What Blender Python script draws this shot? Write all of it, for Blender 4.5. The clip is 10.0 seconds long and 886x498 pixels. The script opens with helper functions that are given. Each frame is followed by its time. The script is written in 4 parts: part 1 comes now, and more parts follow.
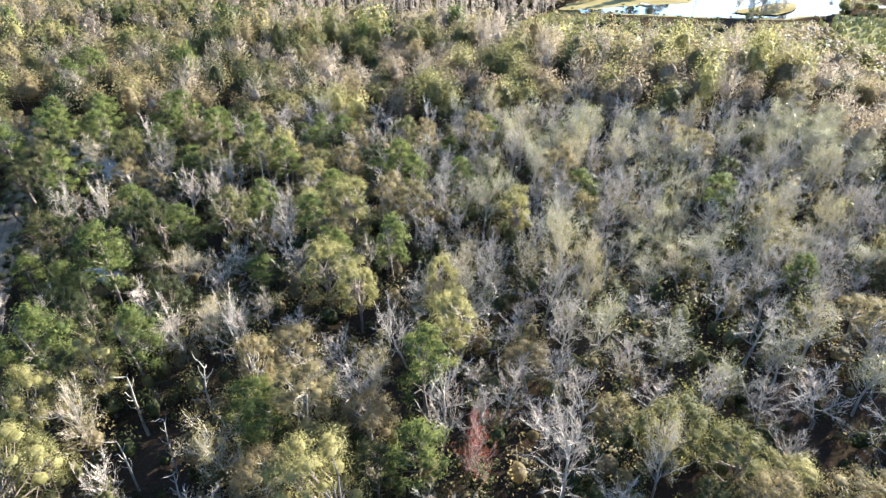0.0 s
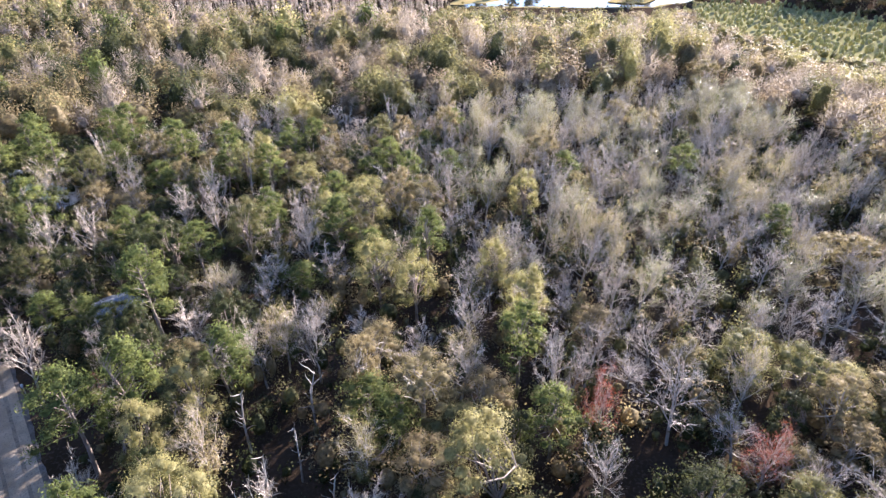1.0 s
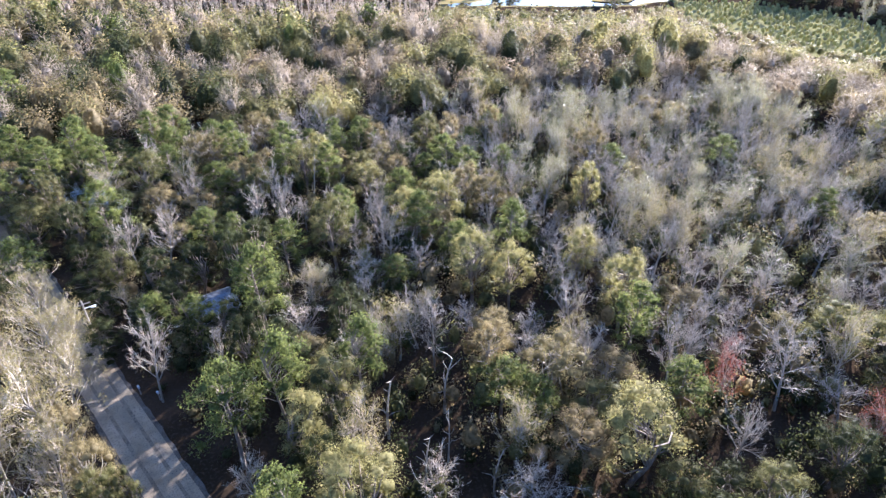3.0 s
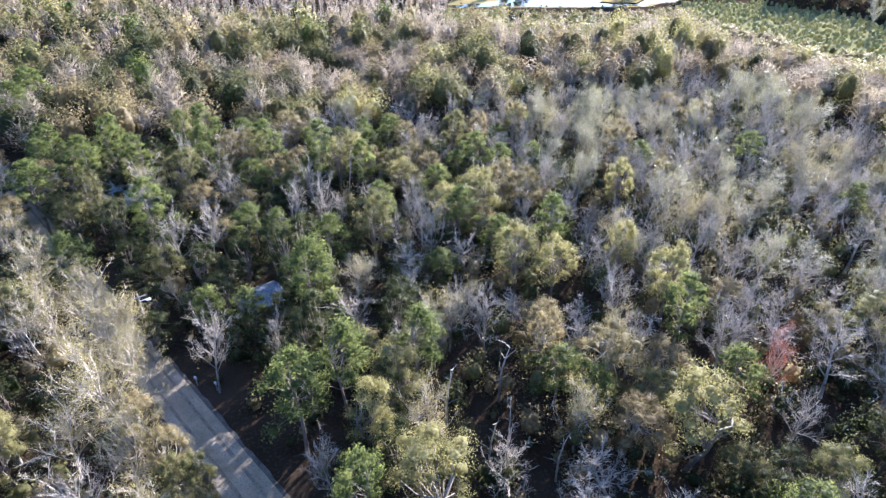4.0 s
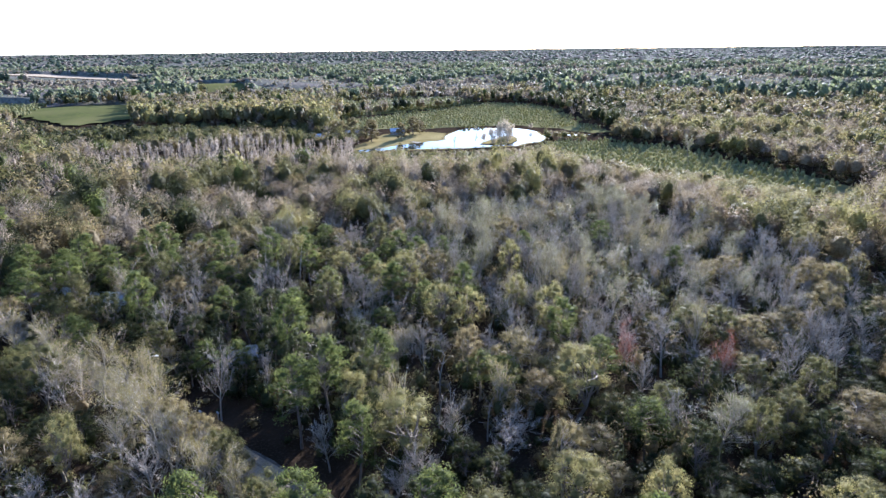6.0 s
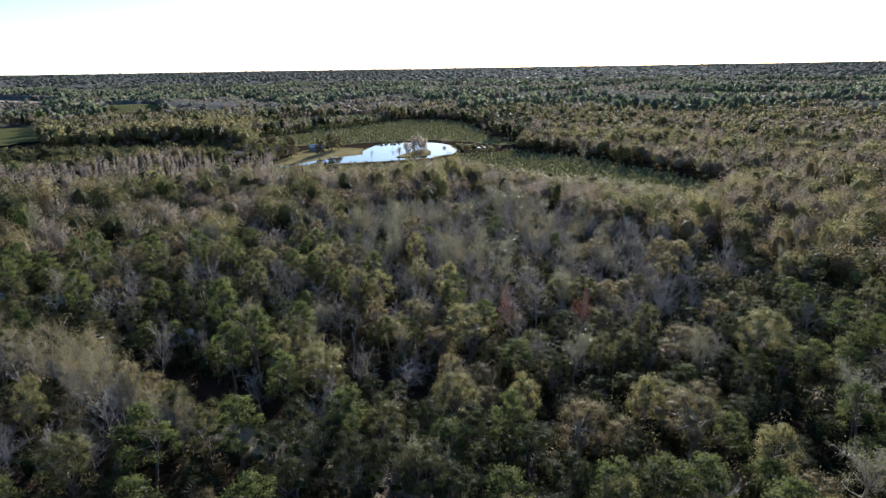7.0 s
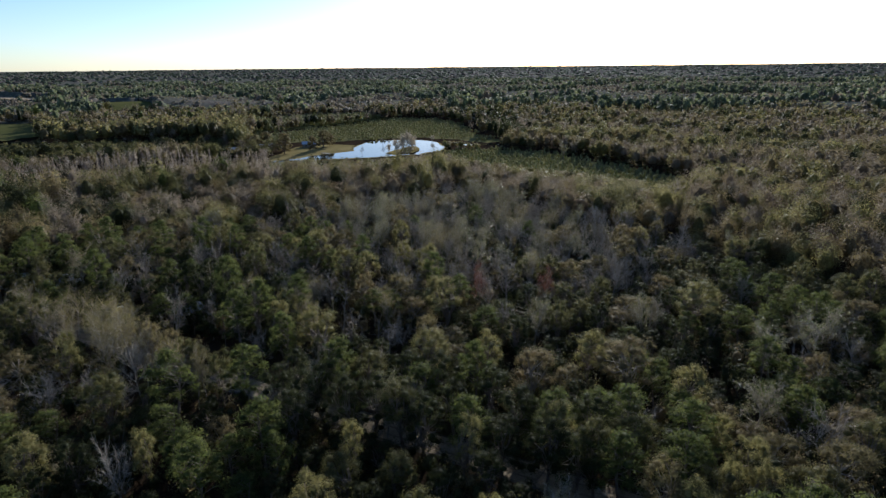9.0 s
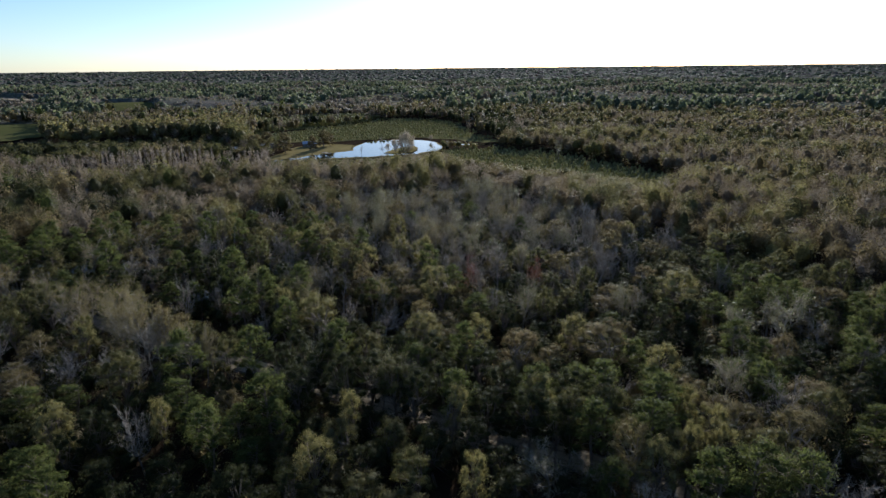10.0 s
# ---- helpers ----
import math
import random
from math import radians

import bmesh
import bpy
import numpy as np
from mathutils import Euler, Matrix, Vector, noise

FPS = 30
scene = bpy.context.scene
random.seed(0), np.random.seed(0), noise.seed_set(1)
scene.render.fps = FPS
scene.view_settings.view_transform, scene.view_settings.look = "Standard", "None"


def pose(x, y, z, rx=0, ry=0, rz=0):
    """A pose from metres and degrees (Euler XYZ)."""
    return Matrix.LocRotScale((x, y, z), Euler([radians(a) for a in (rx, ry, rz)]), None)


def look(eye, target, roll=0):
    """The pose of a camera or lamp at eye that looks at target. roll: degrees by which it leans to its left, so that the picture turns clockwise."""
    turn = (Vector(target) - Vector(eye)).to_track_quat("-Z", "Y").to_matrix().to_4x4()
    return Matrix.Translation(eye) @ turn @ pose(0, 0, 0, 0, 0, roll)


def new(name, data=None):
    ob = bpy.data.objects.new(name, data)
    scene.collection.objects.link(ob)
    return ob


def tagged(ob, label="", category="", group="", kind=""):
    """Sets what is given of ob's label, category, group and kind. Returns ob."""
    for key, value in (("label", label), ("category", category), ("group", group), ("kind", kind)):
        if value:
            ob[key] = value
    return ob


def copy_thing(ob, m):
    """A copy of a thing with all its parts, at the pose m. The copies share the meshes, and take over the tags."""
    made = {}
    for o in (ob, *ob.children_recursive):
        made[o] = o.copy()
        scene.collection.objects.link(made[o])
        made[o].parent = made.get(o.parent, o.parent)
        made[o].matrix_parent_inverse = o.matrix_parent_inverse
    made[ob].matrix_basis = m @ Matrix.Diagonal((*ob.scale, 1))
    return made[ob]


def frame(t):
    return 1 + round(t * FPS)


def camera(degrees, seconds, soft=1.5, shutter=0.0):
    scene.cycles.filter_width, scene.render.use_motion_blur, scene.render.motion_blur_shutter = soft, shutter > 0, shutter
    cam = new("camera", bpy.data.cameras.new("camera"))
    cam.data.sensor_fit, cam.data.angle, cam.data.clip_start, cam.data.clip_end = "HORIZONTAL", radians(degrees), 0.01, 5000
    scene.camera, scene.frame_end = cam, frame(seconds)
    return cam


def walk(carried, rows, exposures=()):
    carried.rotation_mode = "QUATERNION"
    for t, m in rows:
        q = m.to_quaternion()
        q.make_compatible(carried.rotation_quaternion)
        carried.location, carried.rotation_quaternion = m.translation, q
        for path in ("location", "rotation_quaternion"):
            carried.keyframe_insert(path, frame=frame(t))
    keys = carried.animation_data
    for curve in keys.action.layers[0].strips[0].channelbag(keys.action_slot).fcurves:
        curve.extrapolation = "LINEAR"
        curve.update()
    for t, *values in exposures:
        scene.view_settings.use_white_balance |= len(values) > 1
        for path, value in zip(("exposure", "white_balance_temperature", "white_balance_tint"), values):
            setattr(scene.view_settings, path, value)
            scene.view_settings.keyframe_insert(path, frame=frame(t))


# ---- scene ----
cam = camera(73.0, 10.0, soft=1.4)
PATH = [
    (0, (1.110, 1.489, 48.094), (1.067, 2.771, 47.316), -1.8),
    (0.5, (-15.061, -0.351, 49.297), (-14.879, 0.912, 48.508), -1.2),
    (1, (-20.848, -0.265, 49.640), (-20.578, 0.980, 48.848), -1.1),
    (1.5, (-25.053, -0.084, 49.969), (-24.739, 1.148, 49.174), -1.0),
    (2, (-29.361, 0.307, 50.180), (-29.023, 1.533, 49.383), -1.1),
    (2.5, (-33.821, 0.850, 50.415), (-33.464, 2.069, 49.617), -0.9),
    (3.8, (-44.313, 1.674, 50.213), (-43.932, 2.891, 49.424), -0.2),
    (4, (-45.089, 1.590, 50.168), (-44.711, 2.807, 49.378), -0.5),
    (4.5, (-47.597, 0.894, 50.291), (-47.212, 2.121, 49.518), -0.5),
    (5, (-51.073, -1.614, 50.333), (-50.664, -0.325, 49.684), -0.6),
    (5.5, (-56.295, -10.681, 50.388), (-55.823, -9.356, 49.865), -0.7),
    (6, (-60.595, -24.239, 50.721), (-59.938, -22.977, 50.247), -0.7),
    (6.2, (-61.887, -29.504, 50.542), (-61.174, -28.265, 50.087), -0.6),
    (7.3, (-68.870, -46.349, 51.257), (-68.041, -45.178, 50.820), -0.9),
    (7.5, (-69.569, -47.664, 51.524), (-68.738, -46.495, 51.083), -0.7),
    (8, (-71.020, -50.903, 51.386), (-70.186, -49.735, 50.947), -0.7),
    (8.5, (-72.526, -53.983, 51.472), (-71.690, -52.816, 51.035), -0.6),
    (9, (-74.219, -57.527, 51.510), (-73.383, -56.362, 51.073), -0.6),
    (9.5, (-75.751, -60.666, 51.496), (-74.914, -59.500, 51.061), -0.6),
    (10, (-77.476, -64.254, 51.579), (-76.639, -63.088, 51.144), -0.6),
]
EXPOSURES = [(0.0, 3.14, 5600, 10), (0.5, 3.12, 5650, 26), (2.5, 3.09, 5400, 24), (4.0, 3.12, 5150, 20), (4.5, 3.12, 5050, 17), (5.0, 3.0, 4750, 5), (5.5, 2.72, 4900, 16), (6.2, 2.2, 5100, 18), (7.5, 0.97, 5400, 12), (10.0, 0.58, 5400, 11)]
walk(cam, [(t, look(eye, target, roll)) for t, eye, target, roll in PATH], EXPOSURES)

import itertools

# ---- light ----
SUN_AZIMUTH, SUN_HEIGHT = 49.0, 16.0      # degrees clockwise from +y, degrees above the horizon
world = bpy.data.worlds.new("sky")
scene.world = world
world.use_nodes = True
wn = world.node_tree.nodes
sky = wn.new("ShaderNodeTexSky")
sky.sky_type = "NISHITA"
sky.sun_disc = False
sky.sun_elevation = radians(SUN_HEIGHT)
sky.sun_rotation = radians(SUN_AZIMUTH)
sky.altitude = 400
sky.air_density, sky.dust_density, sky.ozone_density = 0.85, 0.45, 2.0
wn["Background"].inputs["Strength"].default_value = 0.085
world.node_tree.links.new(sky.outputs["Color"], wn["Background"].inputs["Color"])

sun = new("sun", bpy.data.lights.new("sun", "SUN"))
sun.data.energy, sun.data.angle, sun.data.color = 5.0, radians(0.6), (1.0, 0.90, 0.74)
sx, sy = math.sin(radians(SUN_AZIMUTH)), math.cos(radians(SUN_AZIMUTH))
sun.matrix_world = look((200 * sx, 200 * sy, 200 * math.tan(radians(SUN_HEIGHT))), (0, 0, 0))


# ---- materials ----
def mat(name):
    m = bpy.data.materials.new(name)
    m.use_nodes = True
    m.node_tree.nodes.clear()
    return m, m.node_tree.nodes, m.node_tree.links


def mixed(nodes, links, fac, a, b):
    """A colour mix node; fac is a socket or a number, a and b sockets or colours."""
    n = nodes.new("ShaderNodeMix")
    n.data_type = "RGBA"
    for key, v in ((0, fac), (6, a), (7, b)):
        if isinstance(v, (int, float)):
            n.inputs[key].default_value = v
        elif isinstance(v, tuple):
            n.inputs[key].default_value = (*v, 1)
        else:
            links.new(v, n.inputs[key])
    return n.outputs[2]


def ramp(nodes, links, src, lo, hi):
    n = nodes.new("ShaderNodeMapRange")
    n.inputs["From Min"].default_value, n.inputs["From Max"].default_value = lo, hi
    links.new(src, n.inputs["Value"])
    return n.outputs["Result"]


def noise_at(nodes, links, scale, detail=3.0, coords="Object"):
    c = nodes.new("ShaderNodeTexCoord")
    n = nodes.new("ShaderNodeTexNoise")
    n.inputs["Scale"].default_value, n.inputs["Detail"].default_value = scale, detail
    links.new(c.outputs[coords], n.inputs["Vector"])
    return n.outputs["Fac"]


def foliage(name, dark, mid, light, glow=0.35, gloss=0.65, patch=0.0, other=(0.1, 0.1, 0.05), fine=2.6, sheen=0.1):
    """Leaves: three tones, varied leaf by leaf, clump by clump and tree by tree, that let light through."""
    m, n, l = mat(name)
    island = n.new("ShaderNodeNewGeometry").outputs["Random Per Island"]
    tree = n.new("ShaderNodeObjectInfo").outputs["Random"]
    col = mixed(n, l, island, dark, mid)
    clump = ramp(n, l, noise_at(n, l, 0.55), 0.42, 0.66)
    col = mixed(n, l, clump, col, light)
    half = n.new("ShaderNodeMath")
    half.operation, half.inputs[1].default_value = "MULTIPLY", 0.45
    l.new(tree, half.inputs[0])
    col = mixed(n, l, half.outputs[0], col, other if patch == 0.0 else mid)
    if patch:
        wide = ramp(n, l, noise_at(n, l, patch, 2.0), 0.4, 0.62)
        col = mixed(n, l, wide, col, other)
    # Shade in gaps between leaves is put into the colour at low noise.
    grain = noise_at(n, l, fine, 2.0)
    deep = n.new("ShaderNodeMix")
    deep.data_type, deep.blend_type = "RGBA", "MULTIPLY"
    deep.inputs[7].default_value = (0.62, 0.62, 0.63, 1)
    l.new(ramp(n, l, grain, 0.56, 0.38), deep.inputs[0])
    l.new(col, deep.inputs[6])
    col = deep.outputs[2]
    p = n.new("ShaderNodeBsdfPrincipled")
    p.inputs["Roughness"].default_value = gloss
    p.inputs["Specular IOR Level"].default_value = sheen
    p.inputs["Specular Tint"].default_value = (1.0, 0.93, 0.72, 1)
    relief = n.new("ShaderNodeBump")
    relief.inputs["Strength"].default_value, relief.inputs["Distance"].default_value = 0.15, 0.5 / fine
    l.new(grain, relief.inputs["Height"])
    l.new(relief.outputs[0], p.inputs["Normal"])
    l.new(col, p.inputs["Base Color"])
    t = n.new("ShaderNodeBsdfTranslucent")
    through_leaf = n.new("ShaderNodeMix")
    through_leaf.data_type, through_leaf.blend_type = "RGBA", "MULTIPLY"
    through_leaf.inputs[0].default_value = 1.0
    through_leaf.inputs[7].default_value = (1.04, 1.02, 0.86, 1)
    l.new(col, through_leaf.inputs[6])
    l.new(through_leaf.outputs[2], t.inputs["Color"])
    mix = n.new("ShaderNodeMixShader")
    mix.inputs[0].default_value = glow
    l.new(p.outputs[0], mix.inputs[1])
    l.new(t.outputs[0], mix.inputs[2])
    l.new(mix.outputs[0], n.new("ShaderNodeOutputMaterial").inputs["Surface"])
    return m


def solid(name, a, b, scale=1.0, rough=0.85, metal=0.0, bump=0.0, fine=8.0, c=None):
    """A rough surface in two or three tones with stains, grain and relief."""
    m, n, l = mat(name)
    col = mixed(n, l, ramp(n, l, noise_at(n, l, scale, 5.0), 0.35, 0.65), a, b)
    if c:
        col = mixed(n, l, ramp(n, l, noise_at(n, l, scale * fine, 4.0), 0.5, 0.72), col, c)
    p = n.new("ShaderNodeBsdfPrincipled")
    p.inputs["Roughness"].default_value, p.inputs["Metallic"].default_value = rough, metal
    if rough > 0.9:
        p.inputs["Specular IOR Level"].default_value = 0.0
    l.new(col, p.inputs["Base Color"])
    if bump:
        bm = n.new("ShaderNodeBump")
        bm.inputs["Strength"].default_value, bm.inputs["Distance"].default_value = bump, 0.1
        l.new(noise_at(n, l, scale * fine, 6.0), bm.inputs["Height"])
        l.new(bm.outputs[0], p.inputs["Normal"])
    l.new(p.outputs[0], n.new("ShaderNodeOutputMaterial").inputs["Surface"])
    return m


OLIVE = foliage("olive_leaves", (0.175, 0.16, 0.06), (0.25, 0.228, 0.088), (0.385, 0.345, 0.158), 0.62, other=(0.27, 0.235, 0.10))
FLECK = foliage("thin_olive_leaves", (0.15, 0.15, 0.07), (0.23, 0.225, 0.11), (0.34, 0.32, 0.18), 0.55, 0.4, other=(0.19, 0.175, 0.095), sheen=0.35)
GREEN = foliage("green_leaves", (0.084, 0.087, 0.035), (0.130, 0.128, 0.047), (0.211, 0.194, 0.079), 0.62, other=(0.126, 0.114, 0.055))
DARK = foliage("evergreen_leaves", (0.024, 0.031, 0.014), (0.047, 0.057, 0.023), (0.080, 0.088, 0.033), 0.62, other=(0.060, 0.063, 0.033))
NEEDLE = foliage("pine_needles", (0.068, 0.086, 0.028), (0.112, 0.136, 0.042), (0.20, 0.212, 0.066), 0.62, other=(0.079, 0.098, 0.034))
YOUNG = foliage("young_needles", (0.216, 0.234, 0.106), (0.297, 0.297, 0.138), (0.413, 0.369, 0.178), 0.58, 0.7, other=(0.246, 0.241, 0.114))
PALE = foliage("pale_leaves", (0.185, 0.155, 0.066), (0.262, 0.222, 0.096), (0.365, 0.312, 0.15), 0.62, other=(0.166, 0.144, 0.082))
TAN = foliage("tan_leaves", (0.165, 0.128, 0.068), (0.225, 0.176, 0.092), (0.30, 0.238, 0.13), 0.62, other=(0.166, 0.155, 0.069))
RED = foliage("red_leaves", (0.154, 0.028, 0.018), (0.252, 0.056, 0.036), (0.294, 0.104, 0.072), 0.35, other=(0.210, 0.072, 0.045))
BARK = solid("grey_bark", (0.18, 0.155, 0.122), (0.31, 0.268, 0.215), 0.8, c=(0.140, 0.122, 0.101))
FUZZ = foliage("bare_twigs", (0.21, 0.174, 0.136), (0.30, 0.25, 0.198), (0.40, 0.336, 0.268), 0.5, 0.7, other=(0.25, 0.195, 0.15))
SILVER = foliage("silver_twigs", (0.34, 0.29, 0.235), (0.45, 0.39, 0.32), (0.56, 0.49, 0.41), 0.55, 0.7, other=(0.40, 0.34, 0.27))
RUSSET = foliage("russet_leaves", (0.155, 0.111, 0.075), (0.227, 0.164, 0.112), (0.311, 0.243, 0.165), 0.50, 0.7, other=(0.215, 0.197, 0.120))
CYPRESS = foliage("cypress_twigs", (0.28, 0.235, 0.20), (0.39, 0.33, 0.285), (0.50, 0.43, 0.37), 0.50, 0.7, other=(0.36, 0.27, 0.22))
TWIG = solid("twig_bark", (0.27, 0.215, 0.155), (0.42, 0.345, 0.26), 0.35, 0.8)
BROWN = solid("brown_bark", (0.10, 0.075, 0.055), (0.17, 0.13, 0.10), 0.9, bump=0.4)
# Litter tones darkened to near black, so the colour carries the canopy's shade.
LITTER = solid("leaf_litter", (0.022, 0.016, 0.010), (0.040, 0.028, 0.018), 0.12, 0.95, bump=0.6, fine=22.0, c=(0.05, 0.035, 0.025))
# Far tones mostly paler and greyer: distance haze put into leaf colour.
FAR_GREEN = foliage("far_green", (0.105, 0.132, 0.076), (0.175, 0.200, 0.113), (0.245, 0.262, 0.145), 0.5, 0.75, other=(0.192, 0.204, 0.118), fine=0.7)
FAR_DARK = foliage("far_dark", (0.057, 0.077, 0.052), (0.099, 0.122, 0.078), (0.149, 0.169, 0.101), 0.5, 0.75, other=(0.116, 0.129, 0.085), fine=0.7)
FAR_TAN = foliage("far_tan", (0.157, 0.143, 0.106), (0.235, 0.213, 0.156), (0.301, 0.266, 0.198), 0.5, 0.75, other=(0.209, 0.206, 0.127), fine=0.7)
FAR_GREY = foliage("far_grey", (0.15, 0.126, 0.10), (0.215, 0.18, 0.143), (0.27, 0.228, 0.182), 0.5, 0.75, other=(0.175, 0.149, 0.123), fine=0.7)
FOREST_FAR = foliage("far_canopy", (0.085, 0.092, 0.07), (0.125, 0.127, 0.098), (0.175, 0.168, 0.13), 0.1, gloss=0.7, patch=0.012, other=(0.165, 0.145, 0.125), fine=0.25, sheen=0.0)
DIRT = solid("dirt_road", (0.20, 0.158, 0.105), (0.295, 0.24, 0.168), 0.45, 0.95, bump=0.4, fine=14.0, c=(0.120, 0.102, 0.084))
RUT = solid("packed_ruts", (0.14, 0.112, 0.077), (0.21, 0.172, 0.122), 0.5, 0.95, fine=10.0, c=(0.08, 0.07, 0.06))
VERGE = solid("road_edge", (0.06, 0.05, 0.04), (0.13, 0.115, 0.095), 0.7, 0.95, bump=0.4, fine=8.0, c=(0.05, 0.04, 0.03))
TURF = solid("plantation_grass", (0.12, 0.112, 0.05), (0.18, 0.16, 0.075), 0.05, 0.95, fine=15.0, c=(0.15, 0.155, 0.06))
LAWN = solid("dry_lawn", (0.17, 0.135, 0.06), (0.26, 0.205, 0.095), 0.07, 0.95, bump=0.4, fine=30.0, c=(0.16, 0.15, 0.05))
FIELD = solid("fallow_field", (0.31, 0.245, 0.175), (0.40, 0.32, 0.235), 0.01, 0.95, fine=12.0, c=(0.28, 0.22, 0.11))
GRASS = solid("rough_grass", (0.07, 0.076, 0.028), (0.12, 0.112, 0.045), 0.02, 0.95, fine=15.0, c=(0.101, 0.109, 0.032))
WALLS = solid("painted_boards", (0.62, 0.62, 0.60), (0.74, 0.74, 0.72), 0.6, 0.7)
ROOF = solid("grey_metal_roof", (0.33, 0.37, 0.41), (0.46, 0.50, 0.54), 0.5, 0.42, 0.35, c=(0.22, 0.20, 0.18))
RUST = solid("weathered_roof", (0.117, 0.126, 0.144), (0.189, 0.203, 0.225), 1.2, 0.6, 0.2, fine=3.0, c=(0.041, 0.032, 0.023))
GLASS = solid("dark_pane", (0.02, 0.025, 0.03), (0.03, 0.035, 0.04), 1.0, 0.08)
TIMBER = solid("grey_timber", (0.20, 0.17, 0.14), (0.30, 0.27, 0.23), 1.5, 0.85, c=(0.13, 0.11, 0.09))
WHITE = solid("white_paint", (0.72, 0.72, 0.72), (0.80, 0.80, 0.80), 2.0, 0.5)

m, n, l = mat("pond_water")
p = n.new("ShaderNodeBsdfPrincipled")
p.inputs["Base Color"].default_value = (0.012, 0.016, 0.014, 1)
p.inputs["Roughness"].default_value, p.inputs["IOR"].default_value = 0.06, 1.33
bm_ = n.new("ShaderNodeBump")
bm_.inputs["Strength"].default_value, bm_.inputs["Distance"].default_value = 0.1, 0.05
l.new(noise_at(n, l, 1.4, 3.0), bm_.inputs["Height"])
l.new(bm_.outputs[0], p.inputs["Normal"])
l.new(p.outputs[0], n.new("ShaderNodeOutputMaterial").inputs["Surface"])
WATER = m


# ---- mesh building ----
def mesh_from(name, verts, faces, materials, smooth=False, which=None, normals=None):
    """A mesh from an (n, 3) array and an (m, k) array of faces of one size k."""
    verts, faces = np.asarray(verts, np.float32), np.asarray(faces, np.int32)
    k = faces.shape[1]
    me = bpy.data.meshes.new(name)
    me.vertices.add(len(verts))
    me.vertices.foreach_set("co", verts.ravel())
    me.loops.add(faces.size)
    me.loops.foreach_set("vertex_index", faces.ravel())
    me.polygons.add(len(faces))
    me.polygons.foreach_set("loop_start", np.arange(0, faces.size, k, dtype=np.int32))
    for mt in materials if isinstance(materials, (list, tuple)) else [materials]:
        me.materials.append(mt)
    if which is not None:
        me.polygons.foreach_set("material_index", np.asarray(which, np.int32))
    if smooth:
        me.polygons.foreach_set("use_smooth", np.ones(len(faces), bool))
    me.update(calc_edges=True)
    me.validate()
    if normals is not None:
        me.attributes.new("custom_normal", "FLOAT_VECTOR", "POINT").data.foreach_set("vector", np.asarray(unit(normals), np.float32).ravel())
        me.update()
    return me


def part(name, bm, material, parent, label=""):
    me = bpy.data.meshes.new(name)
    bm.to_mesh(me)
    bm.free()
    me.materials.append(material)
    ob = new(name, me)
    ob.parent = parent
    return tagged(ob, label)


def unit(v):
    return v / np.maximum(np.linalg.norm(v, axis=-1, keepdims=True), 1e-9)


def leaf_quads(rng, centres, normals, size, slim=0.6):
    """Bent four-cornered leaves round the centres, facing along the normals."""
    c, nn = np.asarray(centres), unit(np.asarray(normals))
    k = len(c)
    u = unit(np.cross(nn, rng.normal(size=(k, 3))))
    v = np.cross(nn, u)
    s = (np.asarray(size) * rng.uniform(0.65, 1.25, k))[:, None] * 0.5
    sag = nn * s * rng.uniform(-0.35, 0.05, k)[:, None]
    verts = np.stack([c - u * s, c - v * s * slim + sag, c + u * s, c + v * s * slim + sag], 1).reshape(-1, 3)
    return verts, np.arange(4 * k).reshape(k, 4)


AXES = np.eye(3)
LUMP_V, LUMP_F = [], []
for s in itertools.product((-1, 1), repeat=3):
    LUMP_V.append(np.array(s) * 0.555)
for axis, s in itertools.product(range(3), (-1, 1)):
    LUMP_V.append(AXES[axis] * s * 1.06)
for i, j in ((0, 1), (0, 2), (1, 2)):
    for si, sj in itertools.product((-1, 1), repeat=2):
        ends = [q for q in range(8) if LUMP_V[q][i] * si > 0 and LUMP_V[q][j] * sj > 0]
        q = [8 + 2 * i + (si > 0), ends[0], 8 + 2 * j + (sj > 0), ends[1]]
        w = [LUMP_V[e] for e in q]
        if np.cross(w[1] - w[0], w[2] - w[1]) @ (w[0] + w[2]) < 0:
            q.reverse()
        LUMP_F.append(q)
LUMP_V, LUMP_F = np.array(LUMP_V), np.array(LUMP_F)


def lumps_at(rng, centres, sizes, middle, rough=0.16):
    """Uneven rounded masses of foliage: twelve faces each, with soft normals."""
    c, s = np.asarray(centres, float), np.asarray(sizes, float)
    k = len(c)
    a, b = rng.uniform(0, 6.28, k), rng.uniform(0, 6.28, k)
    x, y, z = LUMP_V.T
    ca, sa, cb, sb = np.cos(a)[:, None], np.sin(a)[:, None], np.cos(b)[:, None], np.sin(b)[:, None]
    x1, y1 = x * ca - y * sa, x * sa + y * ca
    y2, z2 = y1 * cb - z * sb, y1 * sb + z * cb
    d = np.stack([x1, y2, z2], -1) * rng.uniform(1 - rough, 1 + rough, (k, 14))[:, :, None]
    nor = unit(d * 0.8 + unit(c - np.asarray(middle))[:, None] * 0.5 + (0, 0, 0.15))
    v = c[:, None] + d * s[:, None]
    f = LUMP_F[None] + (np.arange(k) * 14)[:, None, None]
    return v.reshape(-1, 3), f.reshape(-1, 4), nor.reshape(-1, 3)


def together(*sets):
    """Joins (verts, faces, normals) sets."""
    off = np.cumsum([0] + [len(q[0]) for q in sets])
    return np.concatenate([q[0] for q in sets]), np.concatenate([q[1] + o for q, o in zip(sets, off)]), np.concatenate([q[2] for q in sets])


